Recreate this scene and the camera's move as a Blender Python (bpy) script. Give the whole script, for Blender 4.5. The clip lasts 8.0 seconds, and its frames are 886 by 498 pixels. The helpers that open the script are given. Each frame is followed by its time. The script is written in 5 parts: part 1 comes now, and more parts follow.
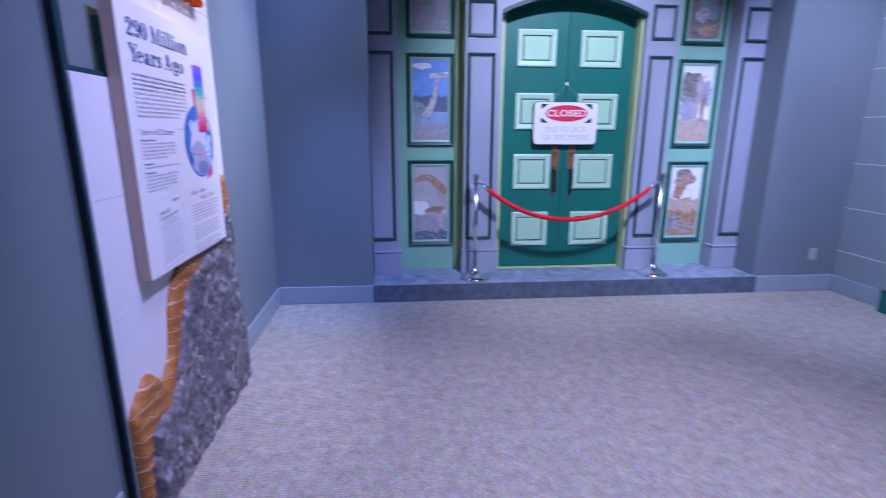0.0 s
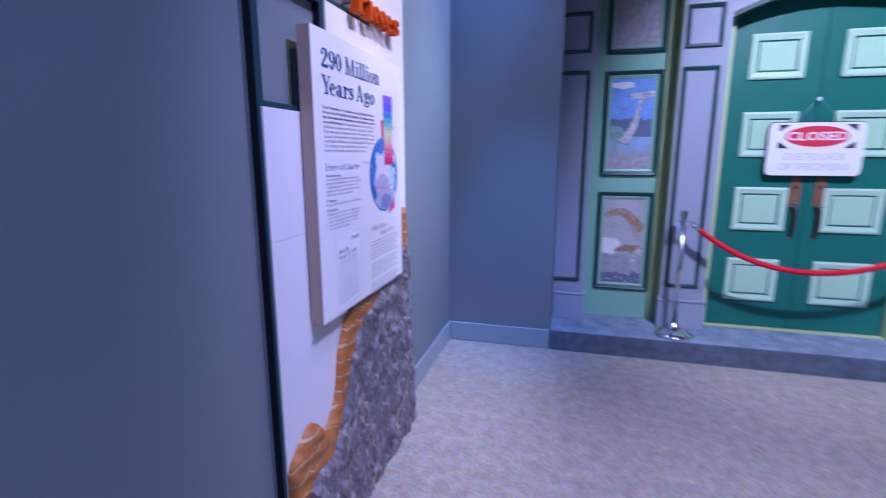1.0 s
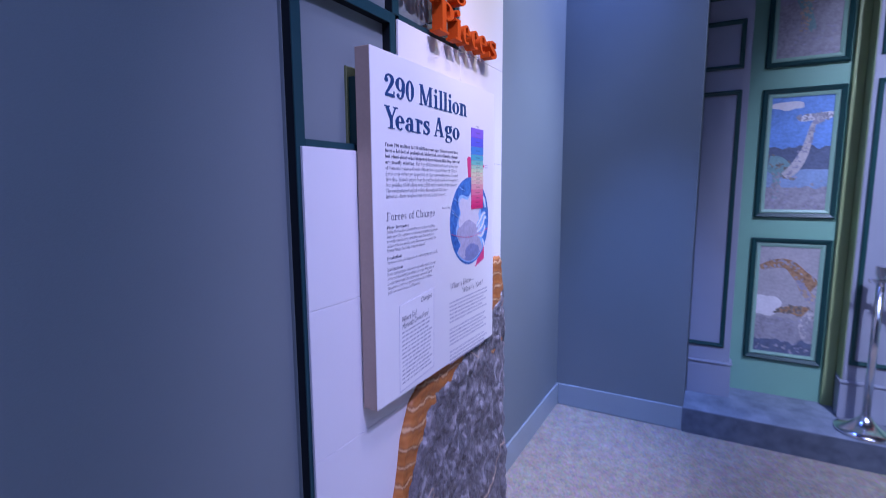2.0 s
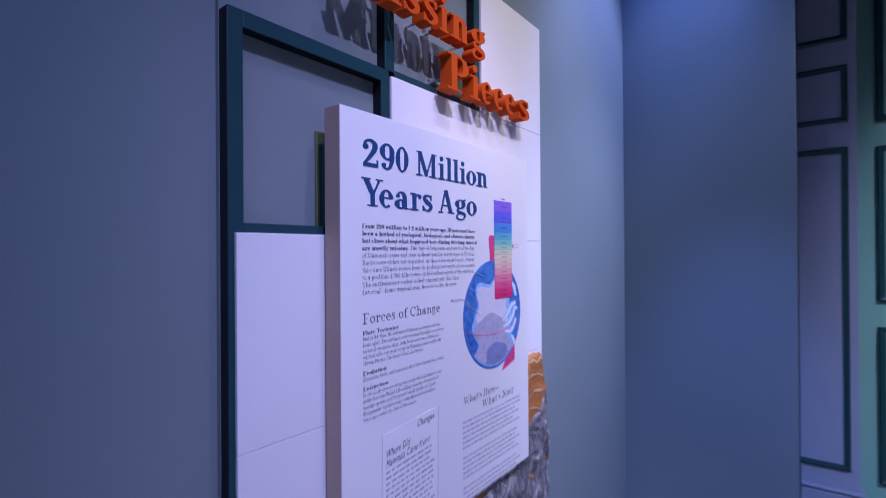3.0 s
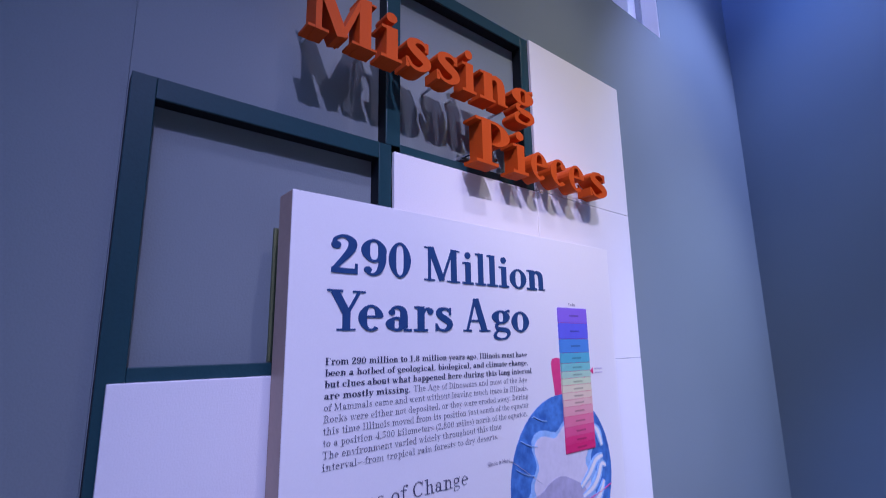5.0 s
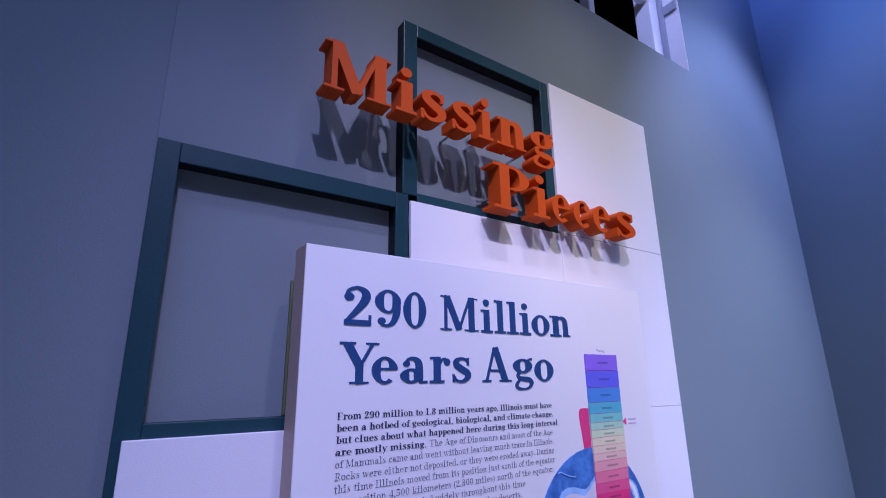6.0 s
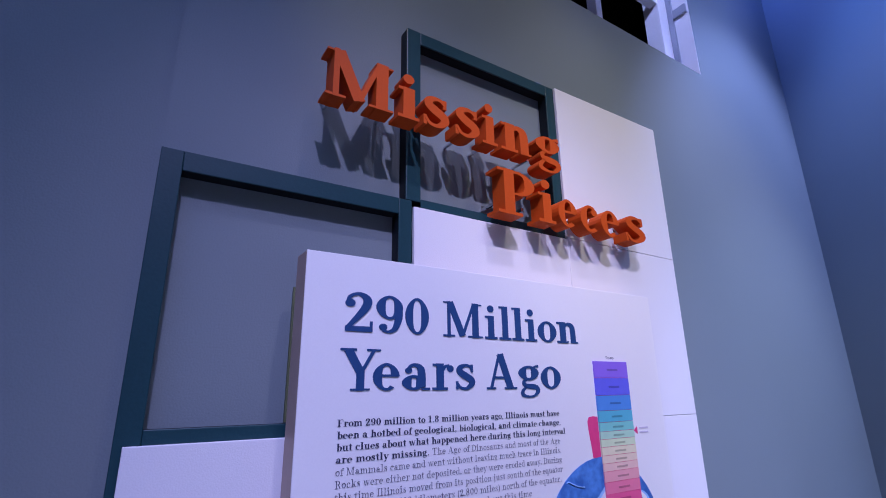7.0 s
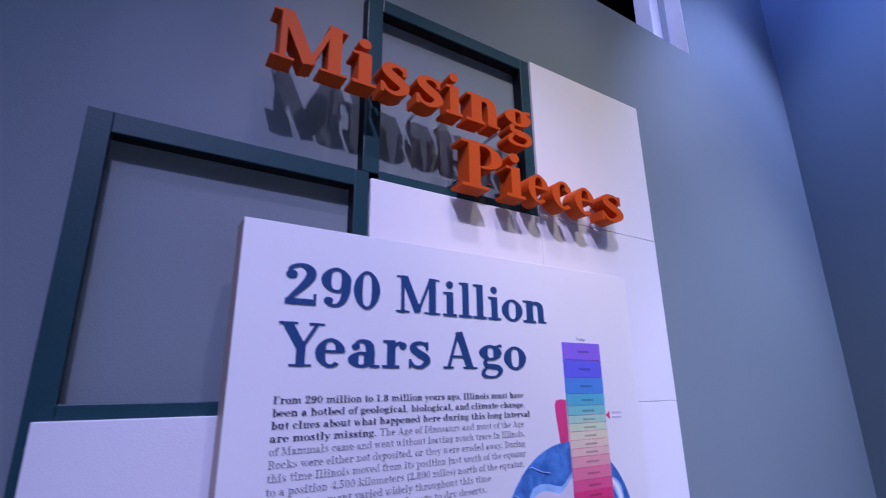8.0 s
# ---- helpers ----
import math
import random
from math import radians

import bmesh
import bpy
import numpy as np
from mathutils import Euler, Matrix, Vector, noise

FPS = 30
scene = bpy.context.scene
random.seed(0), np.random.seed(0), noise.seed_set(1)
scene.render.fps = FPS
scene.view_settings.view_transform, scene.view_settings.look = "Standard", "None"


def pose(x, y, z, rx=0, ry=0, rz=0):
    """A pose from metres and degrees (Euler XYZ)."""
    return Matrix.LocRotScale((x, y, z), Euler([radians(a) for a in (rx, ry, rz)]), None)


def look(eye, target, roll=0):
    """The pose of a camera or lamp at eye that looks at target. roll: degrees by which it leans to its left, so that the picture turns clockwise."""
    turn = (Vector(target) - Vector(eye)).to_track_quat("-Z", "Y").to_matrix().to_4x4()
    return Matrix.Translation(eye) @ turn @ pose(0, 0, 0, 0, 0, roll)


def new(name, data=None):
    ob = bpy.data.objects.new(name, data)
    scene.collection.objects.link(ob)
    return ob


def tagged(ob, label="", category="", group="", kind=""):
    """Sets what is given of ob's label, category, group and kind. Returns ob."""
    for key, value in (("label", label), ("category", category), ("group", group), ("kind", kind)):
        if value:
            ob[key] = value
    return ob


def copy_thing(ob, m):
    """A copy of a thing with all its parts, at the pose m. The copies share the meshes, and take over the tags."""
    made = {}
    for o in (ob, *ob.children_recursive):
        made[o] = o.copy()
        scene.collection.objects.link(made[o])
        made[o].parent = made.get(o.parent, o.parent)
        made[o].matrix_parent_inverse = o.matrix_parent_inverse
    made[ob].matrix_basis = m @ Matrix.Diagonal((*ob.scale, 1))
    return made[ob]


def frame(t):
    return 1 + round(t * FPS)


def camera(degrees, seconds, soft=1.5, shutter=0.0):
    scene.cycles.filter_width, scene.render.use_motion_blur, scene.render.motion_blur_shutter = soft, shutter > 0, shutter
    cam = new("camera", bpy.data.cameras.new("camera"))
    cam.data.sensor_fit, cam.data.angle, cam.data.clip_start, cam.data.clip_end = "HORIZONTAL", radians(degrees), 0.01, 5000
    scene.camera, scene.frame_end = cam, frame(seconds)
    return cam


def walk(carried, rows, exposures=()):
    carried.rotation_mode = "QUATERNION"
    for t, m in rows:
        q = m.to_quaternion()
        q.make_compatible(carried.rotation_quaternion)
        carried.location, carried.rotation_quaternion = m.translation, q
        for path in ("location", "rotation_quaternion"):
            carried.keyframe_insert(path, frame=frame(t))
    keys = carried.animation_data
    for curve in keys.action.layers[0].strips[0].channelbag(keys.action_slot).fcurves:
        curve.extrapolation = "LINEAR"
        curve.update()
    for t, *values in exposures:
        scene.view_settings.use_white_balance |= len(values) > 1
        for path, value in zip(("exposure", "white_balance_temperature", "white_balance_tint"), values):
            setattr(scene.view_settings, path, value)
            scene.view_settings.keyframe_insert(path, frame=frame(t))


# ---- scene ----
cam = camera(84.7, 8.0, soft=0.95, shutter=0.5)
PATH = [
    (0, (-0.175, 1.042, 1.508), (0.002, 2.977, 1.036), 0.2),
    (0.5, (-0.256, 1.211, 1.533), (-0.406, 3.155, 1.087), 0.2),
    (1, (-0.287, 1.44, 1.55), (-0.794, 3.336, 1.164), 0.0),
    (1.5, (-0.294, 1.693, 1.581), (-1.149, 3.47, 1.245), 0.0),
    (1.7, (-0.303, 1.762, 1.584), (-1.206, 3.518, 1.268), -0.1),
    (3, (-0.342, 2.283, 1.653), (-1.559, 3.871, 1.661), -0.4),
    (3.5, (-0.404, 2.411, 1.677), (-1.719, 3.915, 1.776), -0.4),
    (4, (-0.451, 2.528, 1.699), (-1.844, 3.946, 1.913), -0.5),
    (4.5, (-0.462, 2.637, 1.716), (-1.922, 3.971, 2.016), -0.7),
    (6, (-0.429, 2.74, 1.759), (-2.019, 3.834, 2.286), -0.8),
    (6.5, (-0.417, 2.749, 1.76), (-2.028, 3.797, 2.311), -0.8),
    (7, (-0.422, 2.764, 1.754), (-2.038, 3.798, 2.318), -0.8),
    (7.5, (-0.443, 2.789, 1.747), (-2.066, 3.812, 2.312), -0.8),
    (8, (-0.427, 2.866, 1.723), (-2.052, 3.891, 2.278), -0.7),
]
walk(cam, [(t, look(eye, target, roll)) for t, eye, target, roll in PATH], [(0, 0.40), (1.0, 0.43), (1.7, 0.37), (3, 0.06), (4, 0.02), (6, -0.05), (8, -0.07)])

# ---- light: unseen lamps under a dark ceiling, some added only as fill ----
world = bpy.data.worlds.new("world")
world.use_nodes = True
world.node_tree.nodes["Background"].inputs["Color"].default_value = (0.02, 0.025, 0.05, 1)
scene.world = world

VIOLET = (0.44, 0.50, 1.0)
BLUE = (0.10, 0.20, 1.0)


def spot(name, eye, target, watts, colour, cone, blend=0.6, radius=0.05):
    data = bpy.data.lights.new(name, "SPOT")
    data.energy, data.color, data.spot_size, data.spot_blend, data.shadow_soft_size = watts, colour, radians(cone), blend, radius
    ob = new(name, data)
    ob.matrix_world = look(eye, target)
    return ob


def area(name, eye, target, watts, colour, wide, deep):
    data = bpy.data.lights.new(name, "AREA")
    data.shape, data.size, data.size_y, data.energy, data.color = "RECTANGLE", wide, deep, watts, colour
    ob = new(name, data)
    ob.matrix_world = look(eye, target)
    return ob


spot("panel_spot", (0.8, 2.4, 4.2), (-1.2, 3.62, 1.0), 390, (0.505, 0.485, 1.0), 42, 0.9, 0.03)
spot("panel_spot", (0.0, 3.2, 4.2), (-1.2, 3.45, 0.9), 115, (0.70, 0.64, 0.97), 37, 0.9, 0.03)
# Warm lamp added beside the first panel spot to tint the title.
spot("title_spot", (0.78, 2.44, 4.2), (-1.25, 3.5, 2.5), 82, (1.0, 0.83, 0.64), 25, 0.8, 0.03)
spot("title_spot", (0.8, 3.9, 4.2), (-1.25, 4.2, 2.05), 140, (0.96, 0.88, 0.84), 41, 0.9, 0.03)
spot("door_spot", (1.3, 2.7, 4.0), (1.5, 5.7, 1.35), 740, (0.53, 0.58, 1.0), 60, 0.85, 0.09)
# Unseen lamp added to lift the right-hand walls.
spot("wall_fill", (2.5, 3.2, 4.1), (4.0, 5.25, 0.6), 660, VIOLET, 66, 0.8, 0.05)
spot("corner_spot", (0.1, 5.02, 4.15), (-1.25, 4.75, 2.4), 350, (0.36, 0.44, 1.0), 44, 0.8, 0.05)
spot("corner_spot", (0.5, 5.0, 4.15), (-1.25, 4.65, 0.9), 370, (0.45, 0.54, 1.0), 40, 0.9, 0.05)
# Two unseen downlights added to brighten the carpet.
spot("floor_fill", (0.95, 3.2, 4.3), (0.85, 3.1, 0), 340, (0.67, 0.61, 1.0), 66, 0.9, 0.12)
spot("floor_fill", (1.2, 1.9, 4.3), (0.9, 1.9, 0), 225, (0.67, 0.61, 1.0), 68, 0.9, 0.12)
spot("corner_spot", (-0.75, 4.55, 4.3), (-0.85, 5.25, 2.95), 105, (0.14, 0.28, 1.0), 34, 1.0, 0.08)
# Unseen blue lamp added to brighten the lower part of the back wall.
spot("corner_spot", (-0.2, 3.4, 4.2), (-0.75, 5.25, 0.45), 440, (0.16, 0.30, 1.0), 26, 1.0, 0.08)
# Unseen lamp added to brighten the window jamb.
spot("window_spot", (0.1, 3.3, 4.25), (-1.35, 4.4, 3.5), 260, (0.38, 0.45, 1.0), 34, 0.8, 0.04)
wash = area("blue_wash", (-1.08, 4.95, 4.3), (-1.1, 5.05, 0), 8, BLUE, 0.25, 0.3)
wash.data.spread = radians(90)
# Unseen area lamp added as ambient fill, mostly for the west wall.
lamp = area("ambient_fill", (1.0, 1.3, 4.3), (1.0, 1.3, 0), 93, (0.265, 0.37, 1.0), 2.6, 3.6)
lamp.data.spread = radians(128)

# ---- materials ----


def material(name, colour, rough=0.6, vary=0.08, scale=6.0, grain=180.0, bump=0.08, metal=0.0, second=None, specular=0.4):
    m = bpy.data.materials.new(name)
    m.use_nodes = True
    nt = m.node_tree
    b = nt.nodes["Principled BSDF"]
    b.inputs["Roughness"].default_value, b.inputs["Metallic"].default_value = rough, metal
    b.inputs["Specular IOR Level"].default_value = specular
    tc = nt.nodes.new("ShaderNodeTexCoord")
    big, fine = nt.nodes.new("ShaderNodeTexNoise"), nt.nodes.new("ShaderNodeTexNoise")
    big.inputs["Scale"].default_value, big.inputs["Detail"].default_value = scale, 5
    fine.inputs["Scale"].default_value, fine.inputs["Detail"].default_value = grain, 3
    nt.links.new(tc.outputs["Object"], big.inputs["Vector"])
    nt.links.new(tc.outputs["Object"], fine.inputs["Vector"])
    both = nt.nodes.new("ShaderNodeMath")
    both.operation = "ADD"
    nt.links.new(big.outputs["Fac"], both.inputs[0])
    nt.links.new(fine.outputs["Fac"], both.inputs[1])
    ramp = nt.nodes.new("ShaderNodeMapRange")
    ramp.inputs["From Min"].default_value, ramp.inputs["From Max"].default_value = 0.6, 1.4
    nt.links.new(both.outputs[0], ramp.inputs["Value"])
    mix = nt.nodes.new("ShaderNodeMix")
    mix.data_type = "RGBA"
    low = [c * (1 - vary) for c in colour]
    high = second or [min(1, c * (1 + vary)) for c in colour]
    mix.inputs[6].default_value, mix.inputs[7].default_value = (*low, 1), (*high, 1)
    nt.links.new(ramp.outputs[0], mix.inputs[0])
    nt.links.new(mix.outputs[2], b.inputs["Base Color"])
    if bump:
        bn = nt.nodes.new("ShaderNodeBump")
        bn.inputs["Strength"].default_value, bn.inputs["Distance"].default_value = bump, 0.004
        nt.links.new(fine.outputs["Fac"], bn.inputs["Height"])
        nt.links.new(bn.outputs[0], b.inputs["Normal"])
    return m


def carpet_material():
    m = material("carpet", (0.37, 0.32, 0.24), 0.95, 0.2, 14, 120, 0.9, second=(0.51, 0.44, 0.335), specular=0.1)
    nt = m.node_tree
    b = nt.nodes["Principled BSDF"]
    tc = nt.nodes.new("ShaderNodeTexCoord")
    rib = nt.nodes.new("ShaderNodeTexWave")
    rib.bands_direction = "Y"
    rib.inputs["Scale"].default_value, rib.inputs["Distortion"].default_value = 22, 4.0
    rib.inputs["Detail"].default_value, rib.inputs["Detail Scale"].default_value = 3, 5
    nt.links.new(tc.outputs["Object"], rib.inputs["Vector"])
    fleck = nt.nodes.new("ShaderNodeTexVoronoi")
    fleck.inputs["Scale"].default_value = 85
    nt.links.new(tc.outputs["Object"], fleck.inputs["Vector"])
    old = b.inputs["Base Color"].links[0].from_socket
    mul = nt.nodes.new("ShaderNodeMix")
    mul.data_type, mul.blend_type = "RGBA", "MULTIPLY"
    mul.inputs[0].default_value = 0.28
    nt.links.new(old, mul.inputs[6])
    nt.links.new(rib.outputs["Color"], mul.inputs[7])
    mul2 = nt.nodes.new("ShaderNodeMix")
    mul2.data_type, mul2.blend_type = "RGBA", "SOFT_LIGHT"
    mul2.inputs[0].default_value = 0.34
    nt.links.new(mul.outputs[2], mul2.inputs[6])
    nt.links.new(fleck.outputs["Color"], mul2.inputs[7])
    grey = nt.nodes.new("ShaderNodeHueSaturation")
    grey.inputs["Saturation"].default_value = 0.85
    nt.links.new(mul2.outputs[2], grey.inputs["Color"])
    nt.links.new(grey.outputs[0], b.inputs["Base Color"])
    return m


def layered(name, stops, scale, distort, rough, bump, direction="Z", detail=4.0):
    """Bands of colour along one axis, bent by noise."""
    m = bpy.data.materials.new(name)
    m.use_nodes = True
    nt = m.node_tree
    b = nt.nodes["Principled BSDF"]
    b.inputs["Roughness"].default_value = rough
    tc = nt.nodes.new("ShaderNodeTexCoord")
    w = nt.nodes.new("ShaderNodeTexWave")
    w.bands_direction = direction
    w.inputs["Scale"].default_value, w.inputs["Distortion"].default_value = scale, distort
    w.inputs["Detail"].default_value, w.inputs["Detail Scale"].default_value = detail, 2.0
    nt.links.new(tc.outputs["Object"], w.inputs["Vector"])
    r = nt.nodes.new("ShaderNodeValToRGB")
    for i, (p, c) in enumerate(stops):
        e = r.color_ramp.elements[i] if i < 2 else r.color_ramp.elements.new(p)
        e.position, e.color = p, (*c, 1)
    nt.links.new(w.outputs["Fac"], r.inputs[0])
    nt.links.new(r.outputs[0], b.inputs["Base Color"])
    n = nt.nodes.new("ShaderNodeTexNoise")
    n.inputs["Scale"].default_value, n.inputs["Detail"].default_value = 40, 6
    nt.links.new(tc.outputs["Object"], n.inputs["Vector"])
    bn = nt.nodes.new("ShaderNodeBump")
    bn.inputs["Strength"].default_value, bn.inputs["Distance"].default_value = bump, 0.01
    nt.links.new(n.outputs["Fac"], bn.inputs["Height"])
    nt.links.new(bn.outputs[0], b.inputs["Normal"])
    return m




def rock_material():
    """Dark grey stone with pale crumbly streaks and thin veins."""
    m = material("grey_rock", (0.06, 0.055, 0.062), 0.36, 0.6, 30, 130, 1.0, second=(0.21, 0.195, 0.205), specular=0.6)
    nt = m.node_tree
    b = nt.nodes["Principled BSDF"]
    tc = nt.nodes.new("ShaderNodeTexCoord")
    mp = nt.nodes.new("ShaderNodeMapping")
    mp.inputs["Scale"].default_value, mp.inputs["Rotation"].default_value = (1, 1.3, 1.0), (0.7, 0, 0)
    nt.links.new(tc.outputs["Object"], mp.inputs["Vector"])
    n = nt.nodes.new("ShaderNodeTexNoise")
    n.inputs["Scale"].default_value, n.inputs["Detail"].default_value, n.inputs["Distortion"].default_value = 15, 10, 0.8
    nt.links.new(mp.outputs[0], n.inputs["Vector"])
    r = nt.nodes.new("ShaderNodeMapRange")
    r.inputs["From Min"].default_value, r.inputs["From Max"].default_value = 0.52, 0.68
    nt.links.new(n.outputs["Fac"], r.inputs["Value"])
    mix = nt.nodes.new("ShaderNodeMix")
    mix.data_type = "RGBA"
    mix.inputs[7].default_value = (0.33, 0.31, 0.33, 1)
    nt.links.new(r.outputs[0], mix.inputs[0])
    nt.links.new(b.inputs["Base Color"].links[0].from_socket, mix.inputs[6])
    v = nt.nodes.new("ShaderNodeTexWave")
    v.inputs["Scale"].default_value, v.inputs["Distortion"].default_value = 0.9, 9.0
    v.inputs["Detail"].default_value, v.inputs["Detail Scale"].default_value = 4, 1.6
    nt.links.new(mp.outputs[0], v.inputs["Vector"])
    r2 = nt.nodes.new("ShaderNodeMapRange")
    r2.inputs["From Min"].default_value, r2.inputs["From Max"].default_value = 0.998, 1.0
    nt.links.new(v.outputs["Fac"], r2.inputs["Value"])
    vein = nt.nodes.new("ShaderNodeMix")
    vein.data_type = "RGBA"
    vein.inputs[7].default_value = (0.40, 0.30, 0.23, 1)
    nt.links.new(r2.outputs[0], vein.inputs[0])
    nt.links.new(mix.outputs[2], vein.inputs[6])
    nt.links.new(vein.outputs[2], b.inputs["Base Color"])
    return m


WALL = material("wall_paint", (0.180, 0.218, 0.230), 0.55, 0.05, 2.5, 320, 0.12)
WALL_LIGHT = material("wall_board_paint", (0.27, 0.32, 0.32), 0.5, 0.05, 2.5, 300, 0.08)
BASE = material("baseboard_paint", (0.30, 0.36, 0.385), 0.3, 0.05, 5, 200, 0.05)
CEIL = material("ceiling_black", (0.02, 0.02, 0.025), 0.9, 0.2, 3, 80, 0.1)
CARPET = carpet_material()
STEP = material("step_carpet", (0.16, 0.20, 0.25), 0.9, 0.35, 9, 240, 0.6, second=(0.33, 0.39, 0.46), specular=0.15)
PILASTER = material("pilaster_paint", (0.30, 0.325, 0.385), 0.45, 0.05, 4, 200, 0.06)
STILE = material("stile_green_paint", (0.22, 0.45, 0.33), 0.45, 0.06, 4, 200, 0.06)
OLIVE = material("olive_spill_colour", (0.28, 0.37, 0.17), 0.45, 0.12, 5, 200, 0.06)
OLIVE_DARK = material("dark_olive", (0.13, 0.15, 0.07), 0.5, 0.12, 5, 200, 0.06)
CASING = material("casing_pale_green_paint", (0.46, 0.56, 0.27), 0.4, 0.06, 5, 200, 0.05)
TRIM = material("dark_green_trim", (0.008, 0.055, 0.052), 0.38, 0.15, 8, 180, 0.08)
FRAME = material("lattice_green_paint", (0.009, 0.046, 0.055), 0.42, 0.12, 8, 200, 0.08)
FRAME_SIDE = material("lattice_side_black", (0.006, 0.010, 0.014), 0.6, 0.2, 8, 200, 0.08, specular=0.2)
DOOR = material("door_green_paint", (0.008, 0.15, 0.11), 0.4, 0.12, 3, 160, 0.06)
MINT = material("mint_panel_paint", (0.40, 0.64, 0.42), 0.4, 0.05, 6, 180, 0.05)
MINT_EDGE = material("mint_moulding_paint", (0.46, 0.68, 0.48), 0.35, 0.05, 6, 180, 0.04)
BEAD = material("bead_light_green", (0.27, 0.47, 0.36), 0.4, 0.06, 6, 180, 0.04)
WHITE = material("white_laminate", (0.80, 0.78, 0.76), 0.42, 0.025, 3, 400, 0.03)
TILE = material("white_tile", (0.74, 0.72, 0.73), 0.55, 0.03, 3, 420, 0.10)
EDGE = material("panel_edge", (0.42, 0.31, 0.25), 0.5, 0.06, 9, 120, 0.05)
INK = material("navy_ink", (0.016, 0.06, 0.17), 0.45, 0.1, 9, 200, 0.02)
INK_BODY = material("grey_black_ink", (0.075, 0.075, 0.12), 0.5, 0.05, 9, 200, 0.0)
INK_SMALL = material("black_ink", (0.03, 0.035, 0.07), 0.5, 0.05, 9, 200, 0.0)
ORANGE = material("orange_foam_letter", (0.52, 0.070, 0.006), 0.6, 0.06, 9, 260, 0.06, specular=0.2)
CHROME = material("chrome", (0.75, 0.75, 0.78), 0.16, 0.04, 5, 300, 0.02, metal=1.0)
BRONZE = material("bronze", (0.30, 0.14, 0.07), 0.4, 0.25, 20, 200, 0.05, metal=0.35)
BRONZE_DARK = material("dark_bronze", (0.10, 0.07, 0.06), 0.3, 0.3, 20, 200, 0.05, metal=0.7)
ROPE = material("red_velvet", (0.72, 0.012, 0.03), 0.8, 0.15, 30, 400, 0.3, specular=0.2)
RED = material("red_print", (0.72, 0.03, 0.06), 0.45, 0.05, 6, 200, 0.0)
BLACK = material("black_print", (0.02, 0.02, 0.03), 0.45, 0.05, 6, 200, 0.0)
IVORY = material("ivory_plastic", (0.42, 0.45, 0.40), 0.4, 0.05, 8, 200, 0.02)
WINDOW_WHITE = material("window_white_paint", (0.78, 0.76, 0.78), 0.4, 0.04, 5, 200, 0.04)
DARK = material("unlit_room_black", (0.004, 0.007, 0.006), 0.8, 0.5, 2, 60, 0.1)
ROCK = rock_material()
STRATA = layered("brown_strata", [(0.0, (0.40, 0.13, 0.028)), (1.0, (0.62, 0.38, 0.19)), (0.55, (0.46, 0.17, 0.04)), (0.93, (0.30, 0.105, 0.03))], 5.2, 4.0, 0.5, 0.5)

# ---- building helpers ----
ORIGIN = {}


def thing(name, place, label, category, group="", kind=""):
    ob = new(name)
    ob.empty_display_size = 0.1
    ob.location = place
    ORIGIN[ob.name] = Vector(place)
    return tagged(ob, label, category, group, kind)


def part(name, bm, mat, parent=None, label="", smooth=False):
    """Links a bmesh, given in world metres, as one mesh under its thing."""
    shift = ORIGIN[parent.name] if parent else Vector((0, 0, 0))
    bmesh.ops.recalc_face_normals(bm, faces=bm.faces)
    bmesh.ops.translate(bm, verts=bm.verts, vec=-shift)
    me = bpy.data.meshes.new(name)
    bm.to_mesh(me)
    bm.free()
    me.materials.append(mat)
    if smooth:
        for p in me.polygons:
            p.use_smooth = True
    ob = new(name, me)
    ob.parent = parent
    ORIGIN[ob.name] = shift
    return tagged(ob, label)


def structure(name, bm, mat, label, category="wall"):
    ob = part(name, bm, mat)
    return tagged(ob, label, category, kind="structure")


def add_box(bm, x0, x1, y0, y1, z0, z1, bevel=0.0):
    r = bmesh.ops.create_cube(bm, size=1.0)
    vs = r["verts"]
    for v in vs:
        v.co = Vector((x0 + (v.co.x + 0.5) * (x1 - x0), y0 + (v.co.y + 0.5) * (y1 - y0), z0 + (v.co.z + 0.5) * (z1 - z0)))
    if bevel:
        es = list({e for v in vs for e in v.link_edges})
        bmesh.ops.bevel(bm, geom=es, offset=bevel, segments=2, affect="EDGES", profile=0.5)
    return bm


def box(x0, x1, y0, y1, z0, z1, bevel=0.0):
    return add_box(bmesh.new(), x0, x1, y0, y1, z0, z1, bevel)


def lathe(profile, at, steps=28):
    """A turned solid from (radius, height) pairs."""
    bm = bmesh.new()
    rings = []
    for r, h in profile:
        rings.append([bm.verts.new((at[0] + r * math.cos(2 * math.pi * i / steps), at[1] + r * math.sin(2 * math.pi * i / steps), at[2] + h)) for i in range(steps)])
    for a, b in zip(rings, rings[1:]):
        for i in range(steps):
            bm.faces.new((a[i], a[(i + 1) % steps], b[(i + 1) % steps], b[i]))
    bm.faces.new(rings[0])
    bm.faces.new(rings[-1])
    return bm


def tube(points, radius, steps=12, bm=None):
    bm = bmesh.new() if bm is None else bm
    pts = [Vector(p) for p in points]
    rings = []
    for i, p in enumerate(pts):
        d = (pts[min(i + 1, len(pts) - 1)] - pts[max(i - 1, 0)]).normalized()
        side = d.cross(Vector((0, 0, 1)) if abs(d.z) < 0.95 else Vector((1, 0, 0))).normalized()
        up = side.cross(d)
        rings.append([bm.verts.new(p + radius * (side * math.cos(2 * math.pi * k / steps) + up * math.sin(2 * math.pi * k / steps))) for k in range(steps)])
    for a, b in zip(rings, rings[1:]):
        for k in range(steps):
            bm.faces.new((a[k], a[(k + 1) % steps], b[(k + 1) % steps], b[k]))
    bm.faces.new(rings[0])
    bm.faces.new(rings[-1])
    return bm


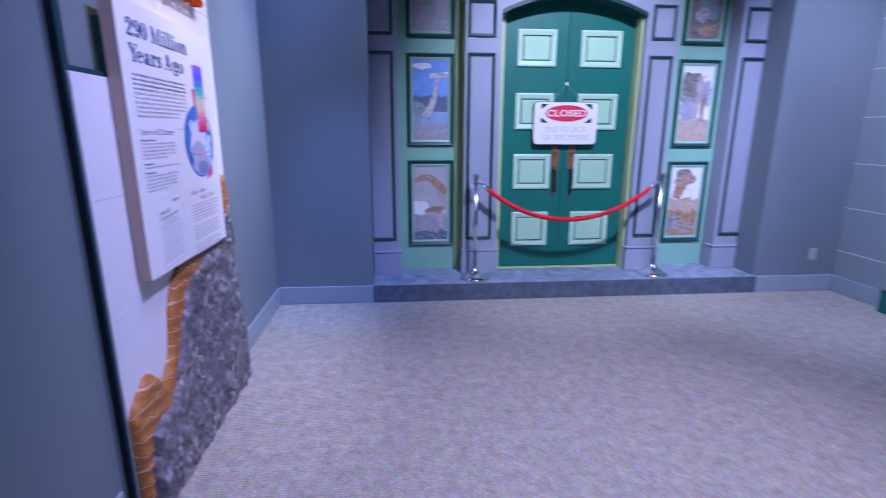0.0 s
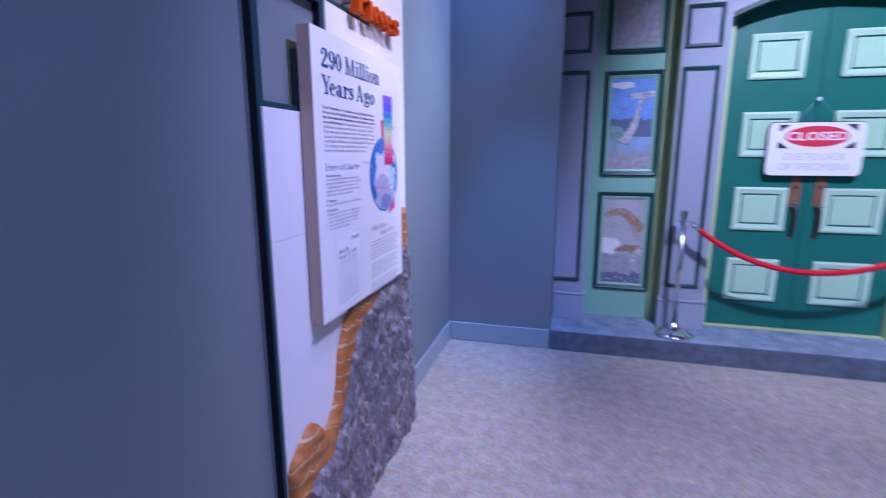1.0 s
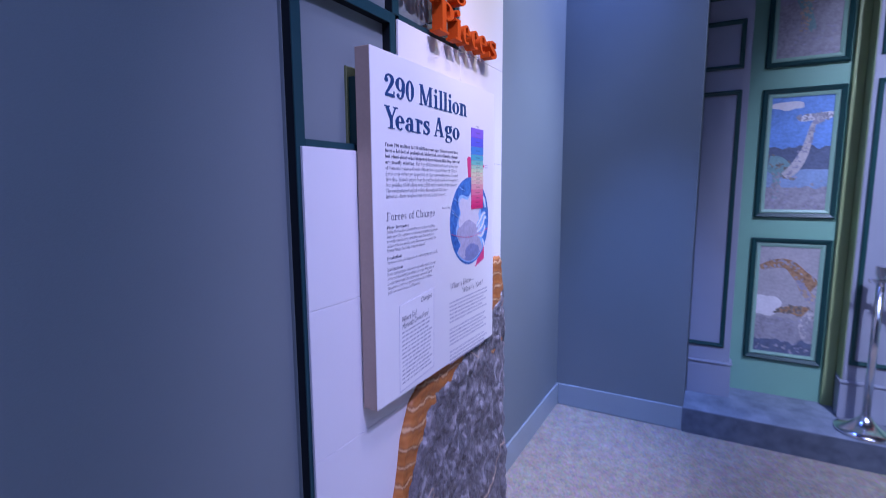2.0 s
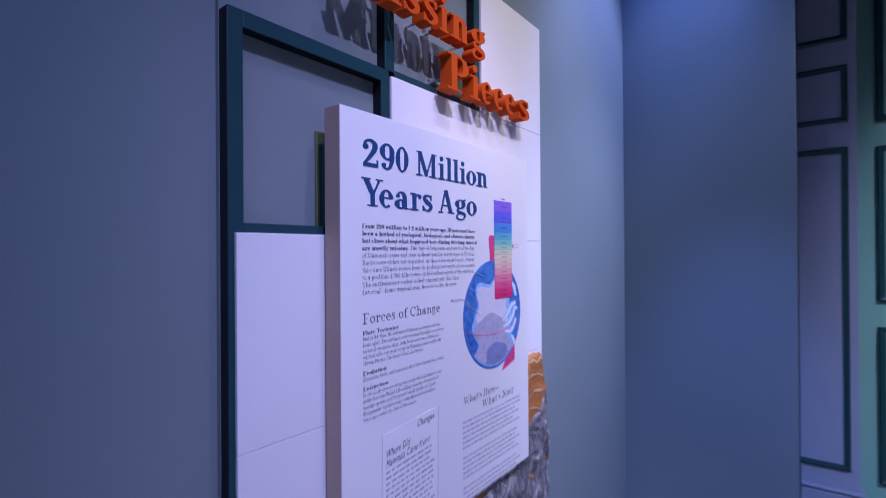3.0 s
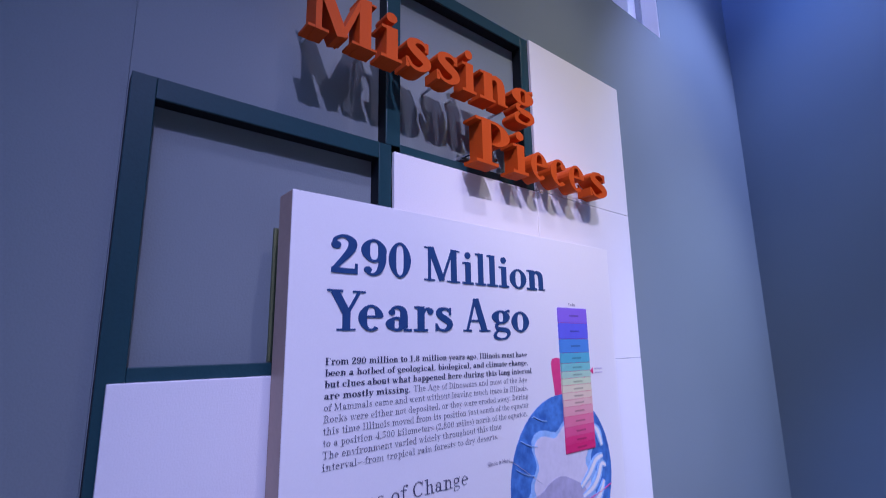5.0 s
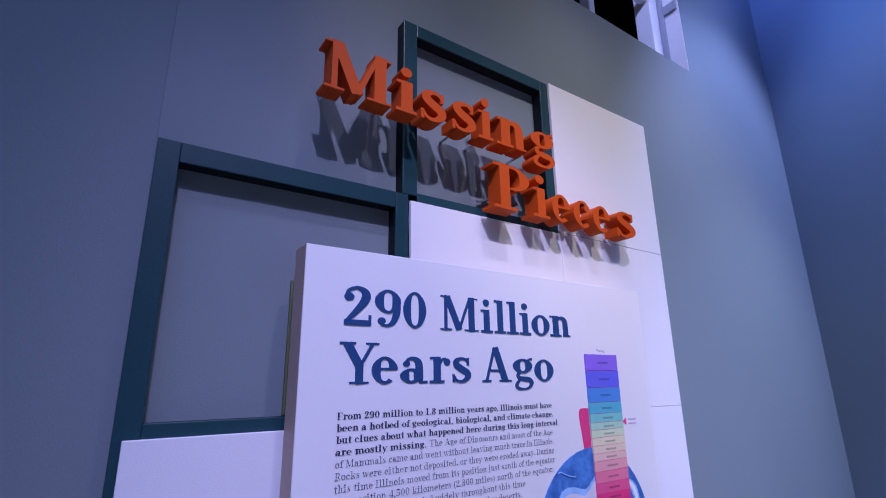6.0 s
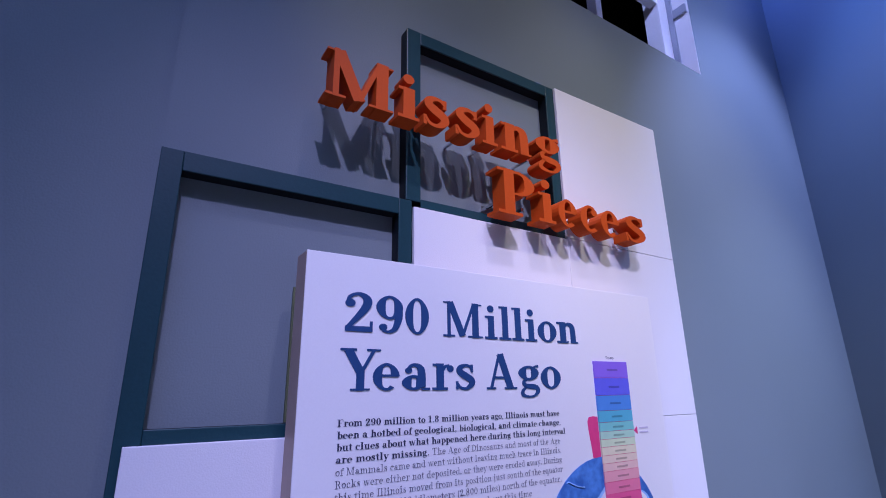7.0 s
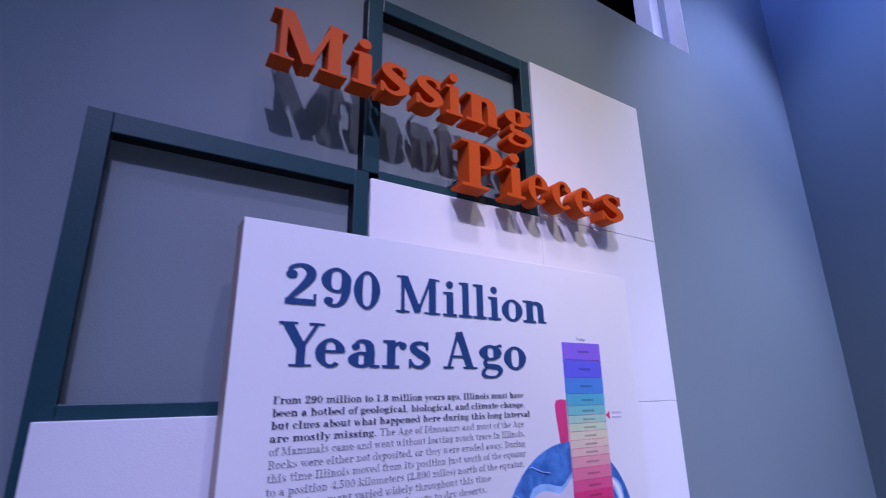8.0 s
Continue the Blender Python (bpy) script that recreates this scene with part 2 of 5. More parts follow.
def plate(outline, depth, to_world, bm=None):
    """A flat plate: an outline of (u, v), drawn out by depth towards the viewer."""
    bm = bmesh.new() if bm is None else bm
    back = [bm.verts.new(to_world(u, v, 0)) for u, v in outline]
    front = [bm.verts.new(to_world(u, v, depth)) for u, v in outline]
    n = len(outline)
    bm.faces.new(back)
    bm.faces.new(front)
    for i in range(n):
        bm.faces.new((back[i], back[(i + 1) % n], front[(i + 1) % n], front[i]))
    return bm


def on_left(x):
    """(u, v, d) on a plane that faces +x."""
    return lambda u, v, d: (x + d, u, v)


def on_back(y):
    """(u, v, d) on a plane that faces -y."""
    return lambda u, v, d: (u, y - d, v)


def ring(u0, u1, v0, v1, w, depth, to_world, slope=0.0):
    """A mitred picture moulding; its inner edge lies slope lower than its outer one."""
    bm = bmesh.new()
    o = [(u0, v0), (u1, v0), (u1, v1), (u0, v1)]
    m = [(u0 + w * 0.3, v0 + w * 0.3), (u1 - w * 0.3, v0 + w * 0.3), (u1 - w * 0.3, v1 - w * 0.3), (u0 + w * 0.3, v1 - w * 0.3)]
    i = [(u0 + w, v0 + w), (u1 - w, v0 + w), (u1 - w, v1 - w), (u0 + w, v1 - w)]
    loops = [[bm.verts.new(to_world(u, v, d)) for u, v in pts] for pts, d in ((o, 0), (o, depth * 0.7), (m, depth), (i, depth - slope), (i, 0))]
    for a, b in zip(loops, loops[1:] + loops[:1]):
        for k in range(4):
            bm.faces.new((a[k], a[(k + 1) % 4], b[(k + 1) % 4], b[k]))
    return bm


def words(text, u, v, width, to_world, d, bold=0.0, size=None, slant=0.0, spacing=1.0):
    """Flat lettering in the built-in font, from its top left corner (u, v), fitted to a width."""
    cu = bpy.data.curves.new("text", "FONT")
    cu.body, cu.size, cu.resolution_u, cu.space_line = text, 1.0, 2, spacing
    cu.offset = bold
    cu.shear = slant
    tmp = bpy.data.objects.new("text", cu)
    scene.collection.objects.link(tmp)
    me = bpy.data.meshes.new_from_object(tmp.evaluated_get(bpy.context.evaluated_depsgraph_get()))
    bpy.data.objects.remove(tmp)
    bm = bmesh.new()
    bm.from_mesh(me)
    bpy.data.meshes.remove(me)
    x0, x1 = min(p.co.x for p in bm.verts), max(p.co.x for p in bm.verts)
    top = max(p.co.y for p in bm.verts)
    low = min(p.co.y for p in bm.verts)
    kx = width / (x1 - x0)
    ky = size / (top - low) if size else kx
    for p in bm.verts:
        p.co = Vector(to_world(u + (p.co.x - x0) * kx, v + (p.co.y - top) * ky, d))
    return bm


# slab-serif letters drawn from strokes: B box, L line, P path of (x, y, width), A arc (cx, cy, rx, ry, from, to), D dot
GLYPHS = {}
GLYPHS["M"] = (1.16, [("B", 0.12, 0, 0.2, 1), ("B", 0.80, 0, 0.98, 1), ("L", 0.19, 0.98, 0.53, 0.04, 0.17), ("L", 0.53, 0.04, 0.85, 0.98, 0.07), ("B", 0, 0, 0.33, 0.07), ("B", 0.67, 0, 1.1, 0.07), ("B", 0, 0.93, 0.26, 1), ("B", 0.84, 0.93, 1.1, 1)])
GLYPHS["i"] = (0.45, [("B", 0.11, 0, 0.30, 0.68), ("B", 0, 0, 0.4, 0.07), ("B", 0.01, 0.61, 0.2, 0.68), ("D", 0.2, 0.89, 0.105)])
GLYPHS["l"] = (0.45, [("B", 0.11, 0, 0.30, 1), ("B", 0, 0, 0.4, 0.07), ("B", 0.01, 0.93, 0.2, 1)])
GLYPHS["s"] = (0.54, [("P", (0.41, 0.53, 0.04), (0.35, 0.62, 0.06), (0.25, 0.645, 0.08), (0.14, 0.59, 0.12), (0.13, 0.48, 0.15), (0.25, 0.37, 0.17), (0.38, 0.27, 0.16), (0.40, 0.15, 0.13), (0.28, 0.04, 0.08), (0.14, 0.06, 0.06), (0.07, 0.18, 0.04)), ("B", 0.38, 0.46, 0.44, 0.67), ("B", 0.03, 0.01, 0.09, 0.23)])
GLYPHS["n"] = (0.74, [("B", 0.11, 0, 0.30, 0.68), ("B", 0, 0, 0.38, 0.07), ("B", 0.01, 0.61, 0.2, 0.68), ("P", (0.26, 0.52, 0.06), (0.34, 0.61, 0.09), (0.44, 0.61, 0.13), (0.53, 0.5, 0.17), (0.54, 0.03, 0.17)), ("B", 0.44, 0, 0.71, 0.07)])
GLYPHS["g"] = (0.62, [("A", 0.26, 0.46, 0.17, 0.18, 0, 360), ("P", (0.36, 0.6, 0.05), (0.45, 0.65, 0.06), (0.53, 0.66, 0.09)), ("P", (0.2, 0.29, 0.07), (0.12, 0.2, 0.08), (0.16, 0.11, 0.11), (0.3, 0.08, 0.14), (0.44, 0.05, 0.13), (0.49, -0.06, 0.1), (0.4, -0.18, 0.06), (0.25, -0.21, 0.06), (0.1, -0.17, 0.09), (0.08, -0.07, 0.08), (0.17, 0.06, 0.06))])
GLYPHS["P"] = (0.76, [("B", 0.12, 0, 0.31, 1), ("B", 0, 0, 0.45, 0.07), ("B", 0, 0.93, 0.4, 1), ("A", 0.38, 0.725, 0.23, 0.245, -90, 90), ("B", 0.3, 0.45, 0.4, 0.51)])
GLYPHS["e"] = (0.6, [("A", 0.29, 0.33, 0.2, 0.3, 5, 310), ("B", 0.14, 0.33, 0.56, 0.39)])
GLYPHS["c"] = (0.57, [("A", 0.29, 0.33, 0.2, 0.3, 55, 310), ("D", 0.42, 0.5, 0.085)])
GLYPHS["Y"] = (0.74, [("L", 0.17, 0.96, 0.44, 0.43, 0.18), ("L", 0.72, 0.96, 0.46, 0.43, 0.07), ("B", 0.35, 0, 0.53, 0.47), ("B", 0, 0.93, 0.36, 1), ("B", 0.56, 0.93, 0.88, 1), ("B", 0.22, 0, 0.66, 0.07)])
GLYPHS["a"] = (0.62, [("P", (0.11, 0.5, 0.07), (0.18, 0.61, 0.07), (0.3, 0.62, 0.1), (0.4, 0.5, 0.16), (0.41, 0.08, 0.17)), ("A", 0.24, 0.19, 0.15, 0.155, 0, 360), ("B", 0.4, 0, 0.6, 0.07), ("D", 0.13, 0.49, 0.075)])
GLYPHS["r"] = (0.58, [("B", 0.11, 0, 0.30, 0.68), ("B", 0, 0, 0.4, 0.07), ("B", 0.01, 0.61, 0.2, 0.68), ("P", (0.27, 0.47, 0.05), (0.34, 0.6, 0.07), (0.45, 0.62, 0.09)), ("D", 0.48, 0.55, 0.09)])
GLYPHS["o"] = (0.62, [("A", 0.3, 0.33, 0.21, 0.3, 0, 360)])
GLYPHS["A"] = (0.94, [("L", 0.4, 0.98, 0.14, 0.03, 0.07), ("L", 0.42, 0.98, 0.71, 0.03, 0.19), ("B", 0.2, 0.29, 0.58, 0.36), ("B", 0, 0, 0.28, 0.07), ("B", 0.52, 0, 0.92, 0.07)])
GLYPHS["2"] = (0.68, [("P", (0.1, 0.72, 0.08), (0.13, 0.87, 0.08), (0.29, 0.955, 0.08), (0.44, 0.88, 0.15), (0.48, 0.73, 0.18), (0.38, 0.5, 0.15), (0.1, 0.1, 0.08)), ("B", 0.05, 0, 0.58, 0.14), ("D", 0.14, 0.71, 0.1), ("B", 0.53, 0, 0.6, 0.28)])
GLYPHS["9"] = (0.68, [("A", 0.3, 0.67, 0.2, 0.28, 0, 360), ("P", (0.5, 0.67, 0.17), (0.5, 0.4, 0.17), (0.42, 0.13, 0.12), (0.28, 0.035, 0.07), (0.15, 0.07, 0.06)), ("D", 0.16, 0.15, 0.09)])
GLYPHS["0"] = (0.68, [("A", 0.31, 0.5, 0.21, 0.46, 0, 360)])

STEM, STEM_L = ("B", 0.11, 0, 0.30, 0.68), ("B", 0.11, 0, 0.30, 1)
FOOT, FLAG, FLAG_L = ("B", 0, 0, 0.4, 0.07), ("B", 0.01, 0.61, 0.2, 0.68), ("B", 0.01, 0.93, 0.2, 1)
ARCH = ("P", (0.26, 0.52, 0.06), (0.34, 0.61, 0.09), (0.44, 0.61, 0.13), (0.53, 0.5, 0.17), (0.54, 0.03, 0.17))
ARCH_2 = ("P", (0.62, 0.52, 0.06), (0.7, 0.61, 0.09), (0.8, 0.61, 0.13), (0.89, 0.5, 0.17), (0.9, 0.03, 0.17))
CAP, CAP_FOOT, CAP_TOP = ("B", 0.12, 0, 0.31, 1), ("B", 0, 0, 0.45, 0.07), ("B", 0, 0.93, 0.4, 1)
GLYPHS["b"] = (0.66, [STEM_L, FLAG_L, ("A", 0.36, 0.33, 0.2, 0.3, -120, 120)])
GLYPHS["d"] = (0.7, [("A", 0.28, 0.33, 0.2, 0.3, 60, 300), ("B", 0.4, 0, 0.59, 1), ("B", 0.3, 0.93, 0.5, 1), ("B", 0.5, 0, 0.68, 0.07)])
GLYPHS["f"] = (0.44, [("P", (0.21, 0.02, 0.18), (0.21, 0.7, 0.17), (0.26, 0.92, 0.1), (0.37, 0.96, 0.07)), ("D", 0.42, 0.9, 0.08), ("B", 0, 0.61, 0.42, 0.68), ("B", 0.02, 0, 0.42, 0.07)])
GLYPHS["h"] = (0.74, [STEM_L, FLAG_L, FOOT, ARCH, ("B", 0.44, 0, 0.71, 0.07)])
GLYPHS["j"] = (0.42, [("P", (0.2, 0.66, 0.18), (0.2, -0.05, 0.18), (0.14, -0.2, 0.1), (0.03, -0.25, 0.06)), FLAG, ("D", 0.2, 0.89, 0.105)])
GLYPHS["k"] = (0.74, [STEM_L, FLAG_L, FOOT, ("L", 0.28, 0.3, 0.57, 0.64, 0.06), ("L", 0.36, 0.4, 0.6, 0.04, 0.17), ("B", 0.44, 0.61, 0.68, 0.68), ("B", 0.46, 0, 0.74, 0.07)])
GLYPHS["m"] = (1.1, [STEM, FLAG, FOOT, ARCH, ARCH_2, ("B", 0.44, 0, 0.69, 0.07), ("B", 0.8, 0, 1.07, 0.07)])
GLYPHS["p"] = (0.66, [("B", 0.11, -0.3, 0.30, 0.68), FLAG, ("B", 0, -0.3, 0.42, -0.23), ("A", 0.36, 0.33, 0.2, 0.3, -120, 120)])
GLYPHS["q"] = (0.7, [("A", 0.28, 0.33, 0.2, 0.3, 60, 300), ("B", 0.4, -0.3, 0.59, 0.68), ("B", 0.3, -0.3, 0.7, -0.23)])
GLYPHS["t"] = (0.46, [("P", (0.21, 0.88, 0.1), (0.21, 0.7, 0.18), (0.21, 0.16, 0.18), (0.28, 0.03, 0.08), (0.4, 0.08, 0.05)), ("B", 0, 0.61, 0.4, 0.68)])
GLYPHS["u"] = (0.74, [("P", (0.19, 0.67, 0.18), (0.19, 0.18, 0.18), (0.28, 0.04, 0.1), (0.42, 0.1, 0.06)), ("B", 0.43, 0, 0.61, 0.68), ("B", 0, 0.61, 0.2, 0.68), ("B", 0.33, 0.61, 0.5, 0.68), ("B", 0.5, 0, 0.71, 0.07)])
GLYPHS["v"] = (0.62, [("L", 0.12, 0.66, 0.32, 0.02, 0.16), ("L", 0.52, 0.66, 0.34, 0.02, 0.06), ("B", 0, 0.61, 0.28, 0.68), ("B", 0.4, 0.61, 0.64, 0.68)])
GLYPHS["w"] = (0.9, [("L", 0.1, 0.66, 0.28, 0.02, 0.15), ("L", 0.44, 0.62, 0.3, 0.02, 0.05), ("L", 0.42, 0.66, 0.6, 0.02, 0.15), ("L", 0.78, 0.66, 0.62, 0.02, 0.05), ("B", 0, 0.61, 0.24, 0.68), ("B", 0.32, 0.61, 0.56, 0.68), ("B", 0.66, 0.61, 0.9, 0.68)])
GLYPHS["x"] = (0.64, [("L", 0.12, 0.64, 0.5, 0.04, 0.17), ("L", 0.48, 0.64, 0.12, 0.04, 0.06), ("B", 0, 0.61, 0.28, 0.68), ("B", 0.36, 0.61, 0.62, 0.68), ("B", 0, 0, 0.26, 0.07), ("B", 0.34, 0, 0.64, 0.07)])
GLYPHS["y"] = (0.62, [("L", 0.12, 0.66, 0.32, 0.04, 0.16), ("L", 0.54, 0.66, 0.22, -0.22, 0.06), ("D", 0.16, -0.22, 0.08), ("B", 0, 0.61, 0.28, 0.68), ("B", 0.4, 0.61, 0.66, 0.68)])
GLYPHS["z"] = (0.56, [("B", 0.04, 0.61, 0.5, 0.68), ("L", 0.46, 0.64, 0.08, 0.04, 0.15), ("B", 0.04, 0, 0.5, 0.07)])
GLYPHS["F"] = (0.74, [CAP, CAP_FOOT, ("B", 0, 0.93, 0.68, 1), ("B", 0.62, 0.7, 0.68, 0.95), ("B", 0.3, 0.47, 0.52, 0.53)])
GLYPHS["E"] = (0.78, [CAP, ("B", 0, 0, 0.72, 0.07), ("B", 0.66, 0.05, 0.72, 0.3), ("B", 0, 0.93, 0.7, 1), ("B", 0.64, 0.7, 0.7, 0.95), ("B", 0.3, 0.47, 0.52, 0.53)])
GLYPHS["I"] = (0.49, [CAP, ("B", 0, 0, 0.43, 0.07), ("B", 0, 0.93, 0.43, 1)])
GLYPHS["T"] = (0.82, [("B", 0.3, 0, 0.49, 1), ("B", 0.02, 0.93, 0.77, 1), ("B", 0.02, 0.68, 0.08, 0.95), ("B", 0.71, 0.68, 0.77, 0.95), ("B", 0.18, 0, 0.61, 0.07)])
GLYPHS["R"] = (0.84, [CAP, CAP_FOOT, CAP_TOP, ("A", 0.38, 0.725, 0.23, 0.245, -90, 90), ("P", (0.4, 0.48, 0.1), (0.55, 0.34, 0.17), (0.64, 0.04, 0.16)), ("B", 0.6, 0, 0.82, 0.06)])
GLYPHS["D"] = (0.84, [CAP, ("B", 0, 0, 0.4, 0.07), CAP_TOP, ("A", 0.37, 0.5, 0.33, 0.465, -90, 90)])
GLYPHS["H"] = (0.97, [CAP, CAP_FOOT, ("B", 0, 0.93, 0.45, 1), ("B", 0.62, 0, 0.81, 1), ("B", 0.5, 0, 0.93, 0.07), ("B", 0.5, 0.93, 0.93, 1), ("B", 0.3, 0.47, 0.63, 0.53)])
GLYPHS["C"] = (0.84, [("A", 0.43, 0.5, 0.32, 0.465, 40, 320), ("B", 0.69, 0.66, 0.75, 0.98)])
GLYPHS["N"] = (0.97, [("B", 0.12, 0, 0.2, 1), ("L", 0.2, 0.96, 0.72, 0.04, 0.17), ("B", 0.72, 0, 0.8, 1), ("B", 0, 0, 0.33, 0.07), ("B", 0, 0.93, 0.26, 1), ("B", 0.6, 0.93, 0.93, 1)])
GLYPHS["W"] = (1.24, [("L", 0.15, 0.96, 0.38, 0.03, 0.17), ("L", 0.6, 0.96, 0.4, 0.03, 0.06), ("L", 0.58, 0.96, 0.82, 0.03, 0.17), ("L", 1.06, 0.96, 0.84, 0.03, 0.06), ("B", 0, 0.93, 0.32, 1), ("B", 0.46, 0.93, 0.74, 1), ("B", 0.92, 0.93, 1.22, 1)])
GLYPHS["1"] = (0.68, [("B", 0.23, 0, 0.42, 1), ("B", 0.08, 0, 0.57, 0.07), ("L", 0.26, 0.95, 0.08, 0.85, 0.07)])
GLYPHS["8"] = (0.68, [("A", 0.31, 0.75, 0.17, 0.21, 0, 360), ("A", 0.31, 0.26, 0.2, 0.24, 0, 360)])
GLYPHS["4"] = (0.7, [("B", 0.38, 0, 0.56, 1), ("L", 0.42, 0.94, 0.08, 0.27, 0.07), ("B", 0.03, 0.22, 0.66, 0.29), ("B", 0.28, 0, 0.66, 0.06)])
GLYPHS["5"] = (0.68, [("B", 0.12, 0.86, 0.54, 1), ("B", 0.1, 0.5, 0.16, 0.95), ("P", (0.13, 0.52, 0.06), (0.3, 0.6, 0.08), (0.48, 0.48, 0.16), (0.5, 0.28, 0.18), (0.36, 0.06, 0.1), (0.18, 0.05, 0.06)), ("D", 0.14, 0.16, 0.09)])
GLYPHS["6"] = (0.68, [("A", 0.31, 0.31, 0.2, 0.28, 0, 360), ("P", (0.11, 0.35, 0.17), (0.15, 0.7, 0.15), (0.31, 0.93, 0.08), (0.45, 0.93, 0.06)), ("D", 0.47, 0.85, 0.08)])
GLYPHS["."] = (0.3, [("D", 0.12, 0.08, 0.09)])
GLYPHS[","] = (0.3, [("D", 0.12, 0.08, 0.09), ("L", 0.18, 0.06, 0.1, -0.15, 0.06)])
GLYPHS["\u2014"] = (0.98, [("B", 0.02, 0.3, 0.94, 0.36)])
GLYPHS["("] = (0.42, [("A", 0.42, 0.35, 0.28, 0.6, 110, 250)])
GLYPHS[")"] = (0.42, [("A", -0.04, 0.35, 0.28, 0.6, -70, 70)])
GLYPHS["'"] = (0.26, [("L", 0.13, 0.98, 0.09, 0.74, 0.1)])
GLYPHS["?"] = (0.56, [("P", (0.09, 0.74, 0.1), (0.15, 0.9, 0.08), (0.28, 0.95, 0.08), (0.42, 0.84, 0.15), (0.4, 0.66, 0.15), (0.26, 0.5, 0.1), (0.24, 0.3, 0.07)), ("D", 0.24, 0.08, 0.1)])


def stroke_path(pts):
    """Both edges of a path of (x, y, width)."""
    left, right = [], []
    for i, (x, y, w) in enumerate(pts):
        a, b = pts[max(i - 1, 0)], pts[min(i + 1, len(pts) - 1)]
        d = Vector((b[0] - a[0], b[1] - a[1])).normalized()
        left.append((x - d.y * w / 2, y + d.x * w / 2))
        right.append((x + d.y * w / 2, y - d.x * w / 2))
    return left, right


def smooth_path(pts, n=4):
    """More points along a path, by a Catmull-Rom curve."""
    out = []
    for i in range(len(pts) - 1):
        p0, p1, p2, p3 = pts[max(i - 1, 0)], pts[i], pts[i + 1], pts[min(i + 2, len(pts) - 1)]
        for k in range(n):
            t = k / n
            out.append(tuple(0.5 * (2 * b + (c - a) * t + (2 * a - 5 * b + 4 * c - d) * t * t + (3 * b - a - 3 * c + d) * t ** 3) for a, b, c, d in zip(p0, p1, p2, p3)))
    return out + [pts[-1]]


def glyph(ch, u, v, kx, ky, depth, to_world, bm=None, weight=1.0, slant=0.0):
    """One slab-serif letter, extruded; each stroke ends a hair before the last one."""
    bm = bmesh.new() if bm is None else bm
    flat = depth < 0.001

    def put(left, right, d):
        n = len(left)
        if flat:
            lf, rf = [[bm.verts.new(to_world(u + (x + slant * y) * kx, v + y * ky, d)) for x, y in side] for side in (left, right)]
            for i in range(n - 1):
                bm.faces.new((lf[i], lf[i + 1], rf[i + 1], rf[i]))
            return
        rows = [[bm.verts.new(to_world(u + x * kx, v + y * ky, dd)) for x, y in side] for side, dd in ((left, 0), (right, 0), (left, d), (right, d))]
        lb, rb, lf, rf = rows
        for i in range(n - 1):
            bm.faces.new((lf[i], lf[i + 1], rf[i + 1], rf[i]))
            bm.faces.new((lb[i], rb[i], rb[i + 1], lb[i + 1]))
            bm.faces.new((lb[i], lb[i + 1], lf[i + 1], lf[i]))
            bm.faces.new((rb[i], rf[i], rf[i + 1], rb[i + 1]))
        bm.faces.new((lb[0], lf[0], rf[0], rb[0]))
        bm.faces.new((lb[-1], rb[-1], rf[-1], lf[-1]))

    for j, s in enumerate(GLYPHS[ch][1]):
        d = depth - j * min(0.00035, depth * 0.06)
        if s[0] == "B":
            e = 0.0025 * j
            if weight != 1.0 and s[3] - s[1] < s[4] - s[2]:
                mid, half = (s[1] + s[3]) / 2, (s[3] - s[1]) / 2 * weight
                s = (s[0], mid - half, s[2], mid + half, s[4])
            put([(s[1] + e, s[2] + e), (s[1] + e, s[4] - e)], [(s[3] - e, s[2] + e), (s[3] - e, s[4] - e)], d)
        elif s[0] == "L":
            put(*stroke_path([(s[1], s[2], s[5] * weight), (s[3], s[4], s[5] * weight)]), d)
        elif s[0] == "P":
            put(*stroke_path(smooth_path([(x, y, w * weight) for x, y, w in s[1:]], 2 if flat else 4)), d)
        elif s[0] == "D":
            n = 8 if flat else 16
            ring_pts = [(s[1] + s[3] * math.cos(a * 2 * math.pi / n), s[2] + s[3] * math.sin(a * 2 * math.pi / n)) for a in range(n)]
            if flat:
                bm.faces.new([bm.verts.new(to_world(u + (x + slant * y) * kx, v + y * ky, d)) for x, y in ring_pts])
            else:
                plate([(u + x * kx, v + y * ky) for x, y in ring_pts], d, to_world, bm)
        else:
            cx, cy, rx, ry, a0, a1 = s[1:]
            left, right = [], []
            steps = max(8, int((a1 - a0) / (26 if flat else 14)))
            for k in range(steps + 1):
                a = radians(a0 + (a1 - a0) * k / steps)
                w = (0.07 + 0.13 * abs(math.cos(a)) ** 1.3) * weight
                left.append((cx + (rx + w / 2) * math.cos(a), cy + (ry + 0.033) * math.sin(a)))
                right.append((cx + (rx - w / 2) * math.cos(a), cy + (ry - 0.033) * math.sin(a)))
            put(left, right, d)
    return bm


def glyph_span(ch):
    """The leftmost and rightmost reach of a letter's strokes."""
    xs = []
    for st in GLYPHS[ch][1]:
        if st[0] == "B":
            xs += [st[1], st[3]]
        elif st[0] == "L":
            xs += [min(st[1], st[3]) - st[5] / 2, max(st[1], st[3]) + st[5] / 2]
        elif st[0] == "P":
            xs += [p[0] - p[2] / 2 for p in st[1:]] + [p[0] + p[2] / 2 for p in st[1:]]
        elif st[0] == "D":
            xs += [st[1] - st[3], st[1] + st[3]]
        else:
            angles = [radians(st[5] + (st[6] - st[5]) * k / 24) for k in range(25)]
            xs += [st[1] + (st[3] + 0.09 * abs(math.cos(a))) * math.cos(a) for a in angles]
    return min(xs), max(xs)


